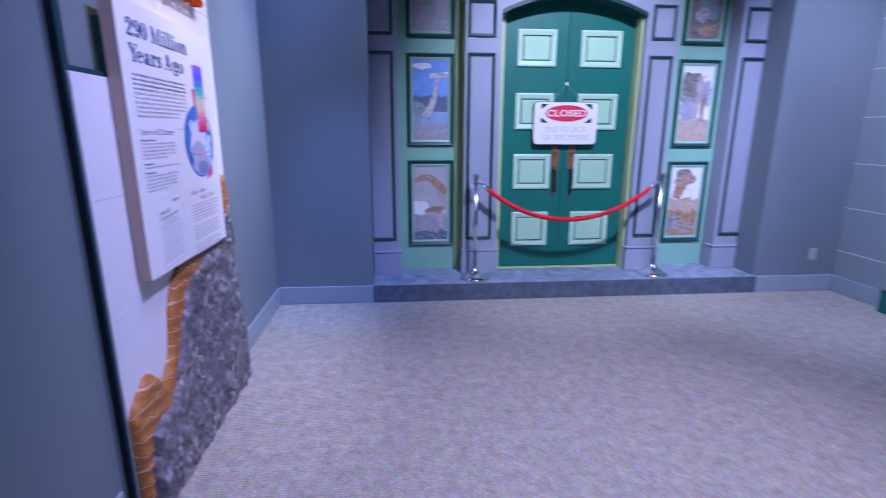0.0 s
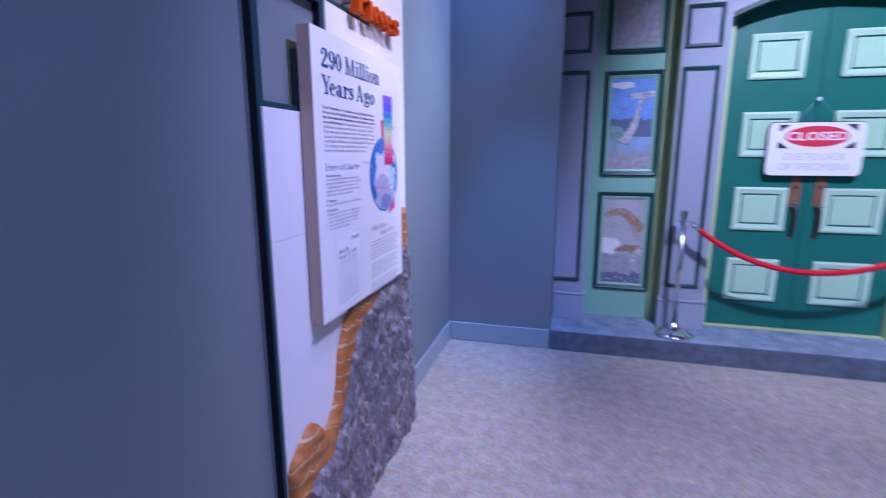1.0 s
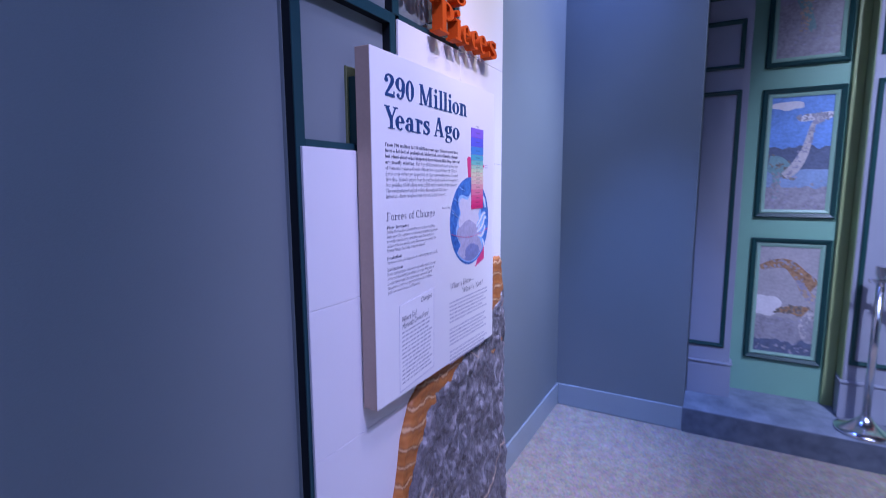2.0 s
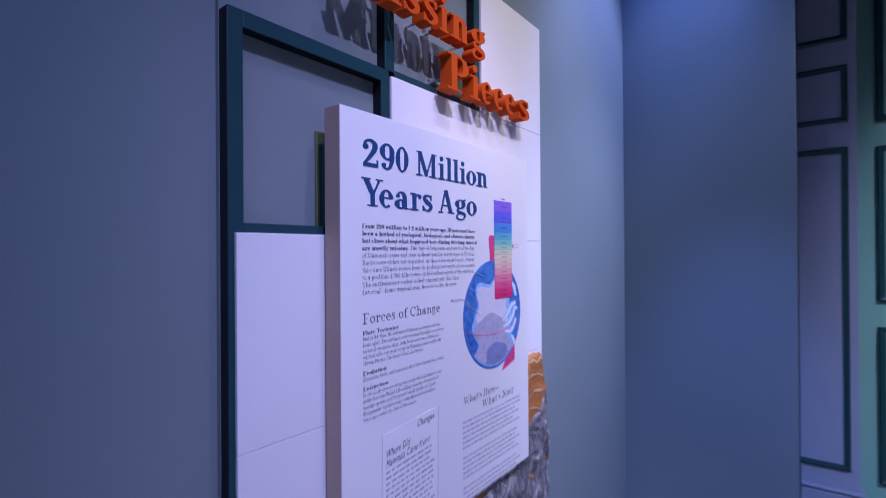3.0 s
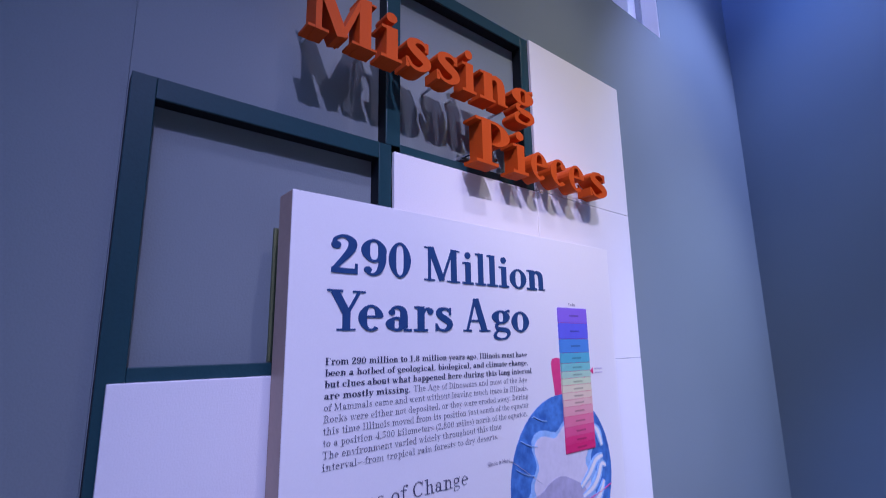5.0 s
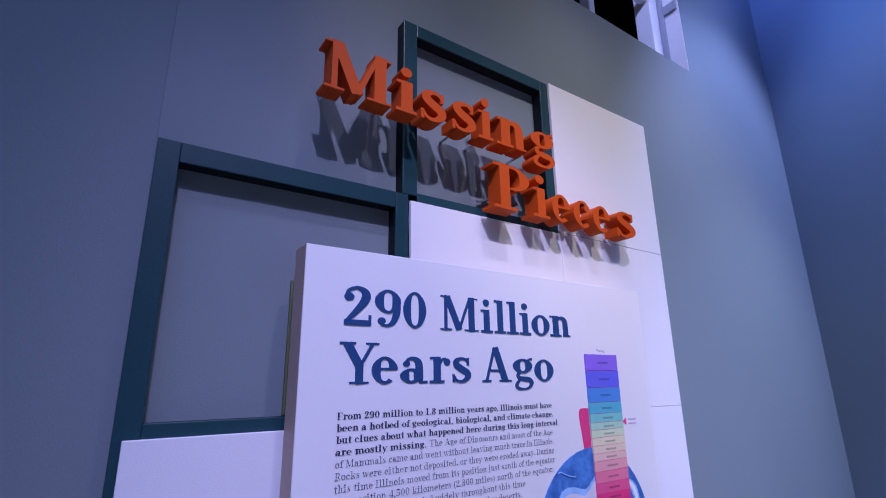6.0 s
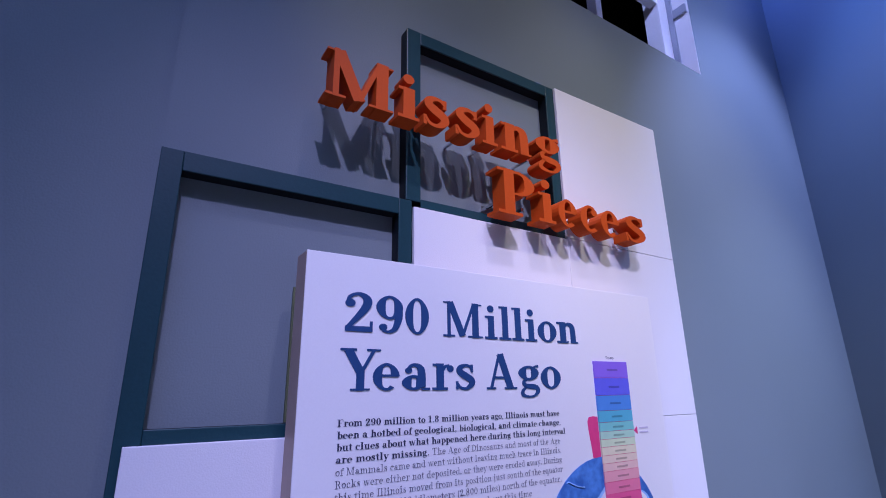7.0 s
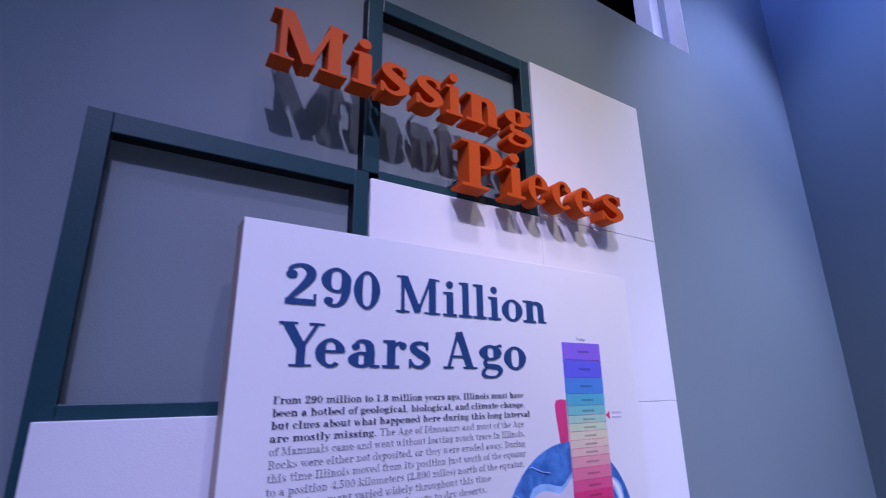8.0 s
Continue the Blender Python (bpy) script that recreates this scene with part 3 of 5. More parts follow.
def headline(letters, v, cap, depth, to_world, mat, parent, weight=1.0):
    """Slab-serif letters on the base line v, each from its own left to its right edge."""
    for c, u0, u1 in letters:
        g0, g1 = glyph_span(c)
        kx = (u1 - u0) / (g1 - g0)
        part("letter", glyph(c, u0 - g0 * kx, v, kx, cap, depth, to_world, None, weight), mat, parent)


def serif_line(text, u, v, width, cap, to_world, d, weight=1.0, slant=0.0):
    """A printed line in the slab-serif letters, as one flat mesh."""
    bm = bmesh.new()
    total = sum(GLYPHS[c][0] if c != " " else 0.34 for c in text)
    kx = width / total
    for c in text:
        if c != " ":
            glyph(c, u, v, kx, cap, d, to_world, bm, weight, slant)
        u += kx * (GLYPHS[c][0] if c != " " else 0.34)
    return bm


# ---- the room ----
XL, XR, YB, YR, TOP = -1.250, 4.045, 5.25, -2.6, 4.4
NX0, NX1 = -0.415, 3.210
structure("floor", box(XL - 0.3, XR + 0.3, YR - 0.3, 6.2, -0.1, 0.0), CARPET, "beige grey looped carpet with fine ribs", "floor")
structure("ceiling", box(XL - 1.6, XR + 0.3, YR - 0.3, 6.2, TOP, TOP + 0.1), CEIL, "dark painted gallery ceiling", "ceiling")
W0, W1, WZ0, WZ1 = 3.15, 4.503, 2.93, 3.75
XW = XL - 0.012
bm = box(XL - 0.16, XL, 2.7625, W0, 0, TOP)
add_box(bm, XL - 0.16, XW, YR, 2.7625, 0, TOP)
add_box(bm, XL - 0.16, XL, W1, 5.6, 0, TOP)
add_box(bm, XL - 0.16, XL, W0, W1, 0, WZ0)
add_box(bm, XL - 0.16, XL, W0, W1, WZ1, TOP)
structure("wall_west", bm, WALL, "blue grey painted wall with a high window")
bm = box(XL, NX0, YB, 5.95, 0, TOP)
add_box(bm, NX1, XR, YB, 5.95, 0, TOP)
add_box(bm, NX0, NX1, YB, 5.95, 3.45, TOP)
add_box(bm, NX0, NX1, 5.85, 5.95, 0, 3.45)
structure("wall_north", bm, WALL, "blue grey painted wall round the door niche")
structure("wall_east", box(XR, XR + 0.2, YR, 5.95, 0, TOP), BASE, "pale wall behind grey wall boards")
structure("wall_south", box(XW, XR, YR - 0.2, YR, 0, TOP), WALL, "plain blue grey wall behind the visitor")


def baseboard(name, x0, x1, y0, y1):
    bm = box(x0, x1, y0, y1, 0, 0.160, 0.007)
    structure(name, bm, BASE, "painted grey baseboard with a lighter top edge", "baseboard")


baseboard("baseboard", XL, XL + 0.014, 3.9, YB)
baseboard("baseboard", XW, XW + 0.014, YR, 2.745)
baseboard("baseboard", XL + 0.014, NX0 - 0.002, YB - 0.014, YB)
baseboard("baseboard", NX1 + 0.032, XR - 0.014, YB - 0.014, YB)
baseboard("baseboard", XR - 0.016, XR, YR, YB - 0.001)

# boards on the east wall, one above the other
boards = thing("wall_boards", (XR, 4.0, 0.13), "grey painted wall boards with thin pale joints", "wall board", kind="structure")
for k in range(8):
    z0 = 0.162 if k == 0 else 0.405 + (k - 1) * 0.413
    z1 = 0.405 + k * 0.413 - 0.0061
    part("board", box(XR - 0.008, XR, 2.0, YB - 0.002, z0, z1, 0.0015), WALL_LIGHT, boards)
for k in range(7):
    z = 0.402 + k * 0.413
    part("joint", box(XR - 0.0075, XR, 2.0, YB - 0.002, z - 0.0028, z + 0.0028), WHITE, boards, "pale joint")
green_block = thing("plinth_block", (3.98, 4.46, 0), "dark green painted plinth block at the wall foot", "plinth")
part("block", box(3.93, 4.026, 4.26, 4.655, 0, 0.183, 0.006), DOOR, green_block)
part("cap", box(3.925, 4.026, 4.255, 4.66, 0.183, 0.196, 0.003), TRIM, green_block)

# outlet
outlet = thing("wall_outlet", (3.79, YB, 0.366), "ivory plastic wall outlet above the baseboard", "outlet")
part("cover_plate", box(3.755, 3.825, YB - 0.006, YB, 0.31, 0.425, 0.002), IVORY, outlet)
for dz in (0.342, 0.392):
    part("socket", box(3.775, 3.805, YB - 0.009, YB - 0.006, dz - 0.015, dz + 0.015, 0.001), IVORY, outlet)

# high window in the west wall, with a dark room behind it
window = thing("window_1", (XL - 0.15, 3.8, WZ0), "high interior window with white muntins, dark beyond", "window", kind="structure")
part("window_jamb", box(XL - 0.158, XL - 0.001, W1 - 0.004, W1 + 0.001, WZ0, WZ1), WINDOW_WHITE, window)
part("window_sill", box(XL - 0.158, XL - 0.003, W0, W1 - 0.004, WZ0 - 0.001, WZ0 + 0.004), WINDOW_WHITE, window)
part("window_jamb", box(XL - 0.158, XL - 0.001, W0 - 0.001, W0 + 0.004, WZ0, WZ1), WINDOW_WHITE, window)
part("stile", box(XL - 0.155, XL - 0.085, W1 - 0.070, W1 - 0.0045, WZ0 + 0.0045, WZ1, 0.003), WINDOW_WHITE, window)
for y in (3.50, 4.04):
    part("muntin", box(XL - 0.126, XL - 0.085, y - 0.016, y + 0.016, WZ0 + 0.0045, WZ1, 0.003), WINDOW_WHITE, window)
part("muntin", box(XL - 0.124, XL - 0.087, W0 + 0.005, W1 - 0.0705, 3.305, 3.337, 0.003), WINDOW_WHITE, window)
# Grey strips on the jamb stand in for the shadows of the muntins.
part("shadow_strip", box(XL - 0.084, XL - 0.062, W1 - 0.016, W1 - 0.0045, WZ0 + 0.0045, WZ1, 0.002), PILASTER, window, "grey strip standing in for a muntin's shadow")
part("shadow_strip", box(XL - 0.061, XL - 0.006, W1 - 0.016, W1 - 0.0045, 3.232, 3.272, 0.002), PILASTER, window, "grey strip standing in for a muntin's shadow")
# The darkness of the unlit room is put into its near-black colour.
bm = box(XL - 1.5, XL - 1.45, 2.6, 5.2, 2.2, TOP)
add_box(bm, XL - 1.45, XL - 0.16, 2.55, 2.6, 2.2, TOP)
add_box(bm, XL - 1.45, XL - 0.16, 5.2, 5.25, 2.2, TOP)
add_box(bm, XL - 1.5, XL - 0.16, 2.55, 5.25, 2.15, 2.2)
structure("wall_dark_room", bm, DARK, "near-black walls, coloured for the darkness of an unlit room")

# ---- the step and the facade in the niche ----
STEP_Z = 0.165
structure("step", box(NX0 - 0.004, NX1 + 0.03, 5.232, 5.849, 0, STEP_Z, 0.006), STEP, "blue grey carpeted step in the niche", "step")
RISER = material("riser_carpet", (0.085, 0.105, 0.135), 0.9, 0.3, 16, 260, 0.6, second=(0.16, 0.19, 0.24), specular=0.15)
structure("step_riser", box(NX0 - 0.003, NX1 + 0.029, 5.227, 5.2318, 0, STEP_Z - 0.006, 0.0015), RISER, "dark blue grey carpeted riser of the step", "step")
facade = thing("entrance_facade", (1.41, 5.7, STEP_Z), "painted wooden door surround with pilasters and an arch", "door surround", kind="structure")
FY, PY, DY = 5.54, 5.73, 5.72
H = 3.45


def pilaster(x0, x1, m0, m1):
    """Shaft with two sunk fields framed in dark green, on a base block with a small ledge."""
    shaft = part("pilaster", box(x0, x1, FY, 5.849, STEP_Z, H, 0.004), PILASTER, facade, "lavender grey pilaster")
    part("base_block", box(x0 - 0.012 if x0 > NX0 + 0.05 else x0 + 0.001, x1 + 0.012 if x1 < NX1 - 0.05 else x1 - 0.001, FY - 0.016, FY + 0.1, STEP_Z, 0.385, 0.004), PILASTER, shaft)
    part("ledge", box(x0 - 0.018 if x0 > NX0 + 0.05 else x0 + 0.001, x1 + 0.018 if x1 < NX1 - 0.05 else x1 - 0.001, FY - 0.024, FY + 0.1, 0.387, 0.402, 0.005), PILASTER, shaft)
    for z0, z1 in ((0.505, 2.175), (2.305, 2.60), (2.73, 3.30)):
        part("moulding", ring(m0, m1, z0, z1, 0.026, 0.016, on_back(FY), 0.006), TRIM, shaft, "dark green moulding")


pilaster(NX0 + 0.001, -0.168, NX0 - 0.05, -0.205)
pilaster(0.428, 0.748, 0.45, 0.695)
pilaster(2.062, 2.372, 2.108, 2.328)
pilaster(2.962, NX1 - 0.001, 2.998, NX1 + 0.05)

# picture bays between the pilasters
for x0, x1 in ((-0.168, 0.428), (2.372, 2.962)):
    part("bay_panel", box(x0 + 0.001, x1 - 0.001, PY, 5.849, STEP_Z, H), STILE, facade, "green painted bay between pilasters")
# Yellowish light spilling on this bay edge is put into the olive colour.
part("olive_strip", box(0.362, 0.423, PY - 0.035, PY, STEP_Z, H, 0.004), OLIVE, facade, "added strip, olive for yellowish light on the bay edge")
part("olive_side", box(0.4235, 0.4278, FY + 0.006, PY - 0.001, 0.404, H), OLIVE, facade, "pilaster side, olive for yellowish light spill")
part("olive_strip", box(2.373, 2.40, PY - 0.05, PY, STEP_Z, H, 0.004), STILE, facade, "green edge strip")

# arch over the door: a plate with a curved lower edge
AX, AR, AZ = 1.405, 1.49, 2.65


def arch_z(x, lift=0.0):
    r = AR + lift
    return AZ - AR + math.sqrt(r * r - (x - AX) ** 2)


n = 28
xs = [0.749 + (2.061 - 0.749) * i / n for i in range(n + 1)]
out = [(x, arch_z(x, 0.03)) for x in xs] + [(2.061, H), (0.749, H)]
part("arch_wall", plate(out, 0.14, on_back(5.69)), PILASTER, facade, "lavender grey wall over the arch")
out = [(x, arch_z(x)) for x in xs] + [(x, arch_z(x, 0.03)) for x in reversed(xs)]
part("arch_band", plate(out, 0.155, on_back(5.69)), TRIM, facade, "dark green arch band")
for x0, x1 in ((0.749, 0.802), (2.040, 2.061)):
    part("casing", box(x0, x1, 5.60 if x0 > 1 else 5.66, DY - 0.001, STEP_Z, 2.56, 0.004), CASING, facade, "pale green door casing")
part("threshold", box(0.749, 2.061, 5.66, DY - 0.002, STEP_Z, STEP_Z + 0.01, 0.002), CASING, facade, "pale threshold strip")

# the double door
door = thing("door_1", (1.41, DY, STEP_Z), "closed green double door with mint raised panels", "door", kind="structure")
SEAM = 1.413
for x0, x1, p0, p1, hx in ((0.803, SEAM - 0.002, 0.93, 1.293, 1.340), (SEAM + 0.002, 2.039, 1.528, 1.915, 1.500)):
    leaf = part("door_leaf", box(x0, x1, DY, DY + 0.045, STEP_Z + 0.012, 2.78, 0.003), DOOR, door, "green door leaf")
    for z0, z1 in ((2.09, 2.41), (1.525, 1.855), (0.96, 1.294), (0.392, 0.732)):
        part("panel_moulding", ring(p0, p1, z0, z1, 0.048, 0.022, on_back(DY), 0.008), MINT_EDGE, leaf, "pale mint moulding")
        part("shadow_bead", ring(p0 + 0.049, p1 - 0.049, z0 + 0.049, z1 - 0.049, 0.009, 0.006, on_back(DY), 0.002), DOOR, leaf, "green bead")
        part("raised_field", box(p0 + 0.060, p1 - 0.060, DY - 0.012, DY, z0 + 0.060, z1 - 0.060, 0.005), MINT, leaf, "mint field")
    part("handle_plate", plate([(hx - 0.030, 1.15), (hx + 0.030, 1.15), (hx + 0.034, 1.20), (hx + 0.034, 1.33), (hx + 0.018, 1.375), (hx - 0.018, 1.375), (hx - 0.034, 1.33), (hx - 0.034, 1.20)], 0.010, on_back(DY)), BRONZE, leaf, "brown bronze handle plate")
    part("lock_button", lathe([(0.0, -0.012), (0.012, -0.012), (0.012, 0.012), (0.0, 0.012)], (hx, DY - 0.012, 1.30), 14), BRONZE_DARK, leaf)
    part("thumb_latch", box(hx - 0.024, hx + 0.024, DY - 0.055, DY - 0.010, 1.150, 1.164, 0.004), CHROME, leaf, "worn bright thumb latch")
    part("handle_grip", tube(smooth_path([(hx, DY - 0.006, 1.165), (hx, DY - 0.042, 1.150), (hx, DY - 0.058, 1.10), (hx, DY - 0.060, 1.02), (hx, DY - 0.045, 0.95), (hx, DY - 0.006, 0.925)]), 0.014), BRONZE_DARK, leaf, "dark bronze pull handle", True)
    part("handle_foot", box(hx - 0.020, hx + 0.020, DY - 0.012, DY, 0.895, 0.935, 0.004), CHROME, leaf, "worn bright foot plate")


# ---- framed paintings in the bays ----
def tint(name, colour, vary=0.25, scale=9):
    return material(name, colour, 0.35, vary, scale, 60, 0.02)


SKY, SKY2, CLOUD = tint("painted_sky", (0.17, 0.33, 0.68), 0.3, 4), tint("painted_grey_sky", (0.42, 0.40, 0.42), 0.2, 5), tint("painted_cloud", (0.74, 0.72, 0.74), 0.12)
HILL, LAKE, SHORE = tint("painted_hills", (0.12, 0.15, 0.23), 0.35, 16), tint("painted_lake", (0.26, 0.37, 0.55)), tint("painted_shore", (0.33, 0.32, 0.36), 0.35, 20)
PALE, TEAL, RUST = tint("painted_pale_shape", (0.55, 0.52, 0.52)), tint("painted_teal_shape", (0.20, 0.36, 0.37)), tint("painted_rust_shape", (0.35, 0.205, 0.115), 0.5, 30)
SAND, LEAF, DUSK = tint("painted_sand", (0.46, 0.35, 0.27), 0.3, 15), tint("painted_leaves", (0.20, 0.18, 0.16), 0.6, 30), tint("painted_dusk", (0.34, 0.33, 0.42), 0.3, 9)


def blob(cx, cz, rx, rz, seed=0, turn=0.0, rough=0.15, n=26):
    """An uneven rounded outline."""
    pts = []
    for i in range(n):
        a = 2 * math.pi * i / n
        r = 1 + rough * noise.noise(Vector((math.cos(a) * 1.5 + seed, math.sin(a) * 1.5, seed * 0.7)))
        x, z = rx * r * math.cos(a), rz * r * math.sin(a)
        pts.append((cx + x * math.cos(turn) - z * math.sin(turn), cz + x * math.sin(turn) + z * math.cos(turn)))
    return pts


def land(u0, u1, z0, z1, amp, seed, n=18):
    """A band of ground with an uneven upper edge."""
    top = [(u0 + (u1 - u0) * i / n, z1 + amp * noise.noise(Vector((i * 0.37, seed, 0)))) for i in range(n + 1)]
    return [(u0, z0)] + top + [(u1, z0)]


def painting(x0, x1, z0, z1, sky, layers, label):
    ob = thing("framed_painting", ((x0 + x1) / 2, PY, z0), label, "painting", "paintings beside the door")
    part("frame", ring(x0, x1, z0, z1, 0.03, 0.028, on_back(PY), 0.01), TRIM, ob, "dark green frame")
    part("bead", ring(x0 + 0.031, x1 - 0.031, z0 + 0.031, z1 - 0.031, 0.024, 0.016, on_back(PY), 0.006), BEAD, ob, "light green inner bead")
    a, b, c, d = x0 + 0.055, x1 - 0.055, z0 + 0.055, z1 - 0.055
    canvas = part("canvas", box(a, b, PY - 0.004, PY, c, d), sky, ob, "painted canvas")
    w, h = b - a, d - c
    for k, (mat, kind, *v) in enumerate(layers):
        depth = 0.0001
        if kind == "land":
            pts = land(a, b, c + v[0] * h, c + v[1] * h, v[2] * h, v[3])
        elif kind == "sweep":
            sides = stroke_path(smooth_path([(a + p[0] * w, c + p[1] * h, p[2] * w) for p in v]))
            pts = [(min(max(u, a), b), min(max(q, c), d)) for u, q in sides[0] + sides[1][::-1]]
        else:
            pts = blob(a + v[0] * w, c + v[1] * h, v[2] * w, v[3] * h, v[4], v[5], 0.5)
            pts = [(min(max(u, a), b), min(max(q, c), d)) for u, q in pts]
        part("paint_layer", plate(pts, depth, on_back(PY - 0.004 - k * 0.00015)), mat, canvas)
        if kind == "sweep":
            bm, dabs = bmesh.new(), random.Random(k * 7 + int(x0 * 100 + z0 * 10))
            for j in range(46):
                q0 = dabs.randrange(len(v) - 1)
                f = dabs.random()
                cu, cv, cw = (v[q0][m] + (v[q0 + 1][m] - v[q0][m]) * f for m in range(3))
                u, q = a + (cu + dabs.uniform(-0.45, 0.45) * cw) * w, c + (cv + dabs.uniform(-0.25, 0.25) * cw) * h
                dab = blob(u, q, dabs.uniform(0.012, 0.04) * w, dabs.uniform(0.004, 0.014) * h, dabs.uniform(0, 50), dabs.uniform(-1, 1), 0.9, 9)
                plate([(min(max(x, a), b), min(max(z, c), d)) for x, z in dab], 0.0001, on_back(PY - 0.0041 - k * 0.00015 - j * 0.000001), bm)
            tagged(part("brushwork", bm, (SHORE, DUSK, LEAF)[k % 3], canvas), kind="stuff")
        if kind == "blob" and k:
            bm = bmesh.new()
            dabs = random.Random(k + int(x0 * 100))
            for j in range(60):
                s, r = dabs.uniform(0, 2 * math.pi), dabs.uniform(0, 1.15) ** 0.6
                u, q = a + (v[0] + v[2] * r * math.cos(s)) * w, c + (v[1] + v[3] * r * math.sin(s)) * h
                dab = blob(u, q, dabs.uniform(0.008, 0.03) * w, dabs.uniform(0.004, 0.018) * h, dabs.uniform(0, 50), dabs.uniform(-1, 1), 0.9, 9)
                plate([(min(max(x, a), b), min(max(z, c), d)) for x, z in dab], 0.0001, on_back(PY - 0.0041 - k * 0.00015 - j * 0.000002), bm)
            tagged(part("brushwork", bm, (DUSK, SHORE, SAND)[k % 3], canvas), kind="stuff")
    strokes = random.Random(int(x0 * 100 + z0 * 1000))
    for k, mat in enumerate((DUSK, SHORE)):
        bm = bmesh.new()
        for _ in range(26):
            u, q = a + strokes.uniform(0.05, 0.95) * w, c + strokes.uniform(0.02, 0.42) ** 1.3 * h
            pts = blob(u, q, strokes.uniform(0.01, 0.05) * w, strokes.uniform(0.004, 0.012) * h, strokes.uniform(0, 50), strokes.uniform(-0.6, 0.6), 0.9, 9)
            plate([(min(max(x, a), b), min(max(z, c), d)) for x, z in pts], 0.0001, on_back(PY - 0.0052 - k * 0.0002 - _ * 0.000005), bm)
        tagged(part("brushwork", bm, mat, canvas), kind="stuff")
    return ob


LX0, LX1, RX0, RX1 = -0.083, 0.347, 2.505, 2.92
painting(LX0, LX1, 2.322, 3.14, SKY2, [(DUSK, "land", 0, 0.75, 0.04, 1), (SHORE, "land", 0, 0.45, 0.05, 2), (TEAL, "blob", 0.42, 0.42, 0.09, 0.22, 3, 0.3), (PALE, "blob", 0.3, 0.62, 0.16, 0.12, 4, 0.2)], "painting of pale shapes on grey ground, dark green frame")
painting(LX0, LX1, 1.37, 2.19, SKY, [(CLOUD, "blob", 0.25, 0.92, 0.28, 0.035, 1, 0.0), (CLOUD, "blob", 0.75, 0.82, 0.3, 0.03, 2, 0.1), (HILL, "land", 0.2, 0.56, 0.05, 3), (LAKE, "land", 0.0, 0.36, 0.01, 5), (SHORE, "land", 0.0, 0.2, 0.03, 7), (TEAL, "sweep", (0.0, 0.42, 0.30), (0.16, 0.40, 0.36), (0.34, 0.34, 0.24), (0.42, 0.30, 0.12)), (TEAL, "sweep", (0.16, 0.36, 0.14), (0.17, 0.2, 0.10), (0.16, 0.1, 0.08)), (PALE, "sweep", (0.30, 0.30, 0.16), (0.46, 0.38, 0.19), (0.60, 0.52, 0.14), (0.66, 0.66, 0.10), (0.72, 0.77, 0.08), (0.86, 0.79, 0.06))], "lake landscape painting with pale plain shapes, dark green frame")
painting(LX0, LX1, 0.41, 1.236, SKY2, [(CLOUD, "blob", 0.15, 0.45, 0.25, 0.09, 2, 0), (SHORE, "land", 0.0, 0.34, 0.05, 4), (HILL, "land", 0.0, 0.12, 0.04, 6), (RUST, "sweep", (0.02, 0.80, 0.10), (0.25, 0.84, 0.17), (0.5, 0.84, 0.2), (0.72, 0.74, 0.26), (0.98, 0.62, 0.34)), (SAND, "sweep", (0.66, 0.70, 0.06), (0.80, 0.60, 0.14), (0.98, 0.52, 0.18)), (RUST, "sweep", (0.35, 0.40, 0.07), (0.6, 0.42, 0.16), (0.9, 0.40, 0.26)), (PALE, "sweep", (0.95, 0.42, 0.12), (0.82, 0.30, 0.14), (0.86, 0.16, 0.09))], "painting of rust shapes under a grey sky, dark green frame")
painting(RX0, RX1, 2.305, 3.12, SKY2, [(LEAF, "land", 0, 0.6, 0.1, 2), (TEAL, "blob", 0.55, 0.45, 0.3, 0.2, 2, 0.4), (RUST, "blob", 0.6, 0.12, 0.3, 0.07, 3, 0.1), (PALE, "blob", 0.4, 0.3, 0.2, 0.09, 4, 0.5)], "painting of tangled dark shapes, dark green frame")
painting(RX0, RX1, 1.36, 2.175, CLOUD, [(LEAF, "blob", 0.3, 0.72, 0.36, 0.2, 2, 0.0), (DUSK, "blob", 0.75, 0.66, 0.22, 0.2, 3, 0.2), (SAND, "land", 0, 0.3, 0.04, 5), (DUSK, "blob", 0.3, 0.42, 0.26, 0.13, 6, 0.0), (SAND, "sweep", (0.56, 0.24, 0.12), (0.55, 0.45, 0.15), (0.60, 0.68, 0.13), (0.56, 0.86, 0.08)), (RUST, "sweep", (0.78, 0.26, 0.08), (0.74, 0.45, 0.14), (0.80, 0.62, 0.10)), (LEAF, "sweep", (0.0, 0.62, 0.05), (0.3, 0.56, 0.06), (0.62, 0.60, 0.04), (1.0, 0.7, 0.05))], "painting of sandy shapes before dark foliage, dark green frame")
painting(RX0, RX1, 0.41, 1.22, CLOUD, [(SAND, "land", 0, 0.55, 0.08, 3), (RUST, "land", 0, 0.38, 0.08, 4), (LEAF, "blob", 0.42, 0.82, 0.34, 0.14, 5, 0.2), (RUST, "sweep", (0.2, 0.55, 0.3), (0.36, 0.74, 0.36), (0.56, 0.86, 0.28), (0.74, 0.84, 0.12)), (LEAF, "blob", 0.2, 0.2, 0.16, 0.12, 6, -0.3), (SAND, "blob", 0.62, 0.42, 0.22, 0.08, 8, 0.2), (RUST, "blob", 0.6, 0.15, 0.34, 0.1, 9, 0.1)], "painting of rust and sand shapes, dark green frame")

# ---- the closed sign on the door ----
sign = thing("closed_sign", (1.408, 5.68, 1.39), "white hanging sign with red oval, lettered closed", "sign")


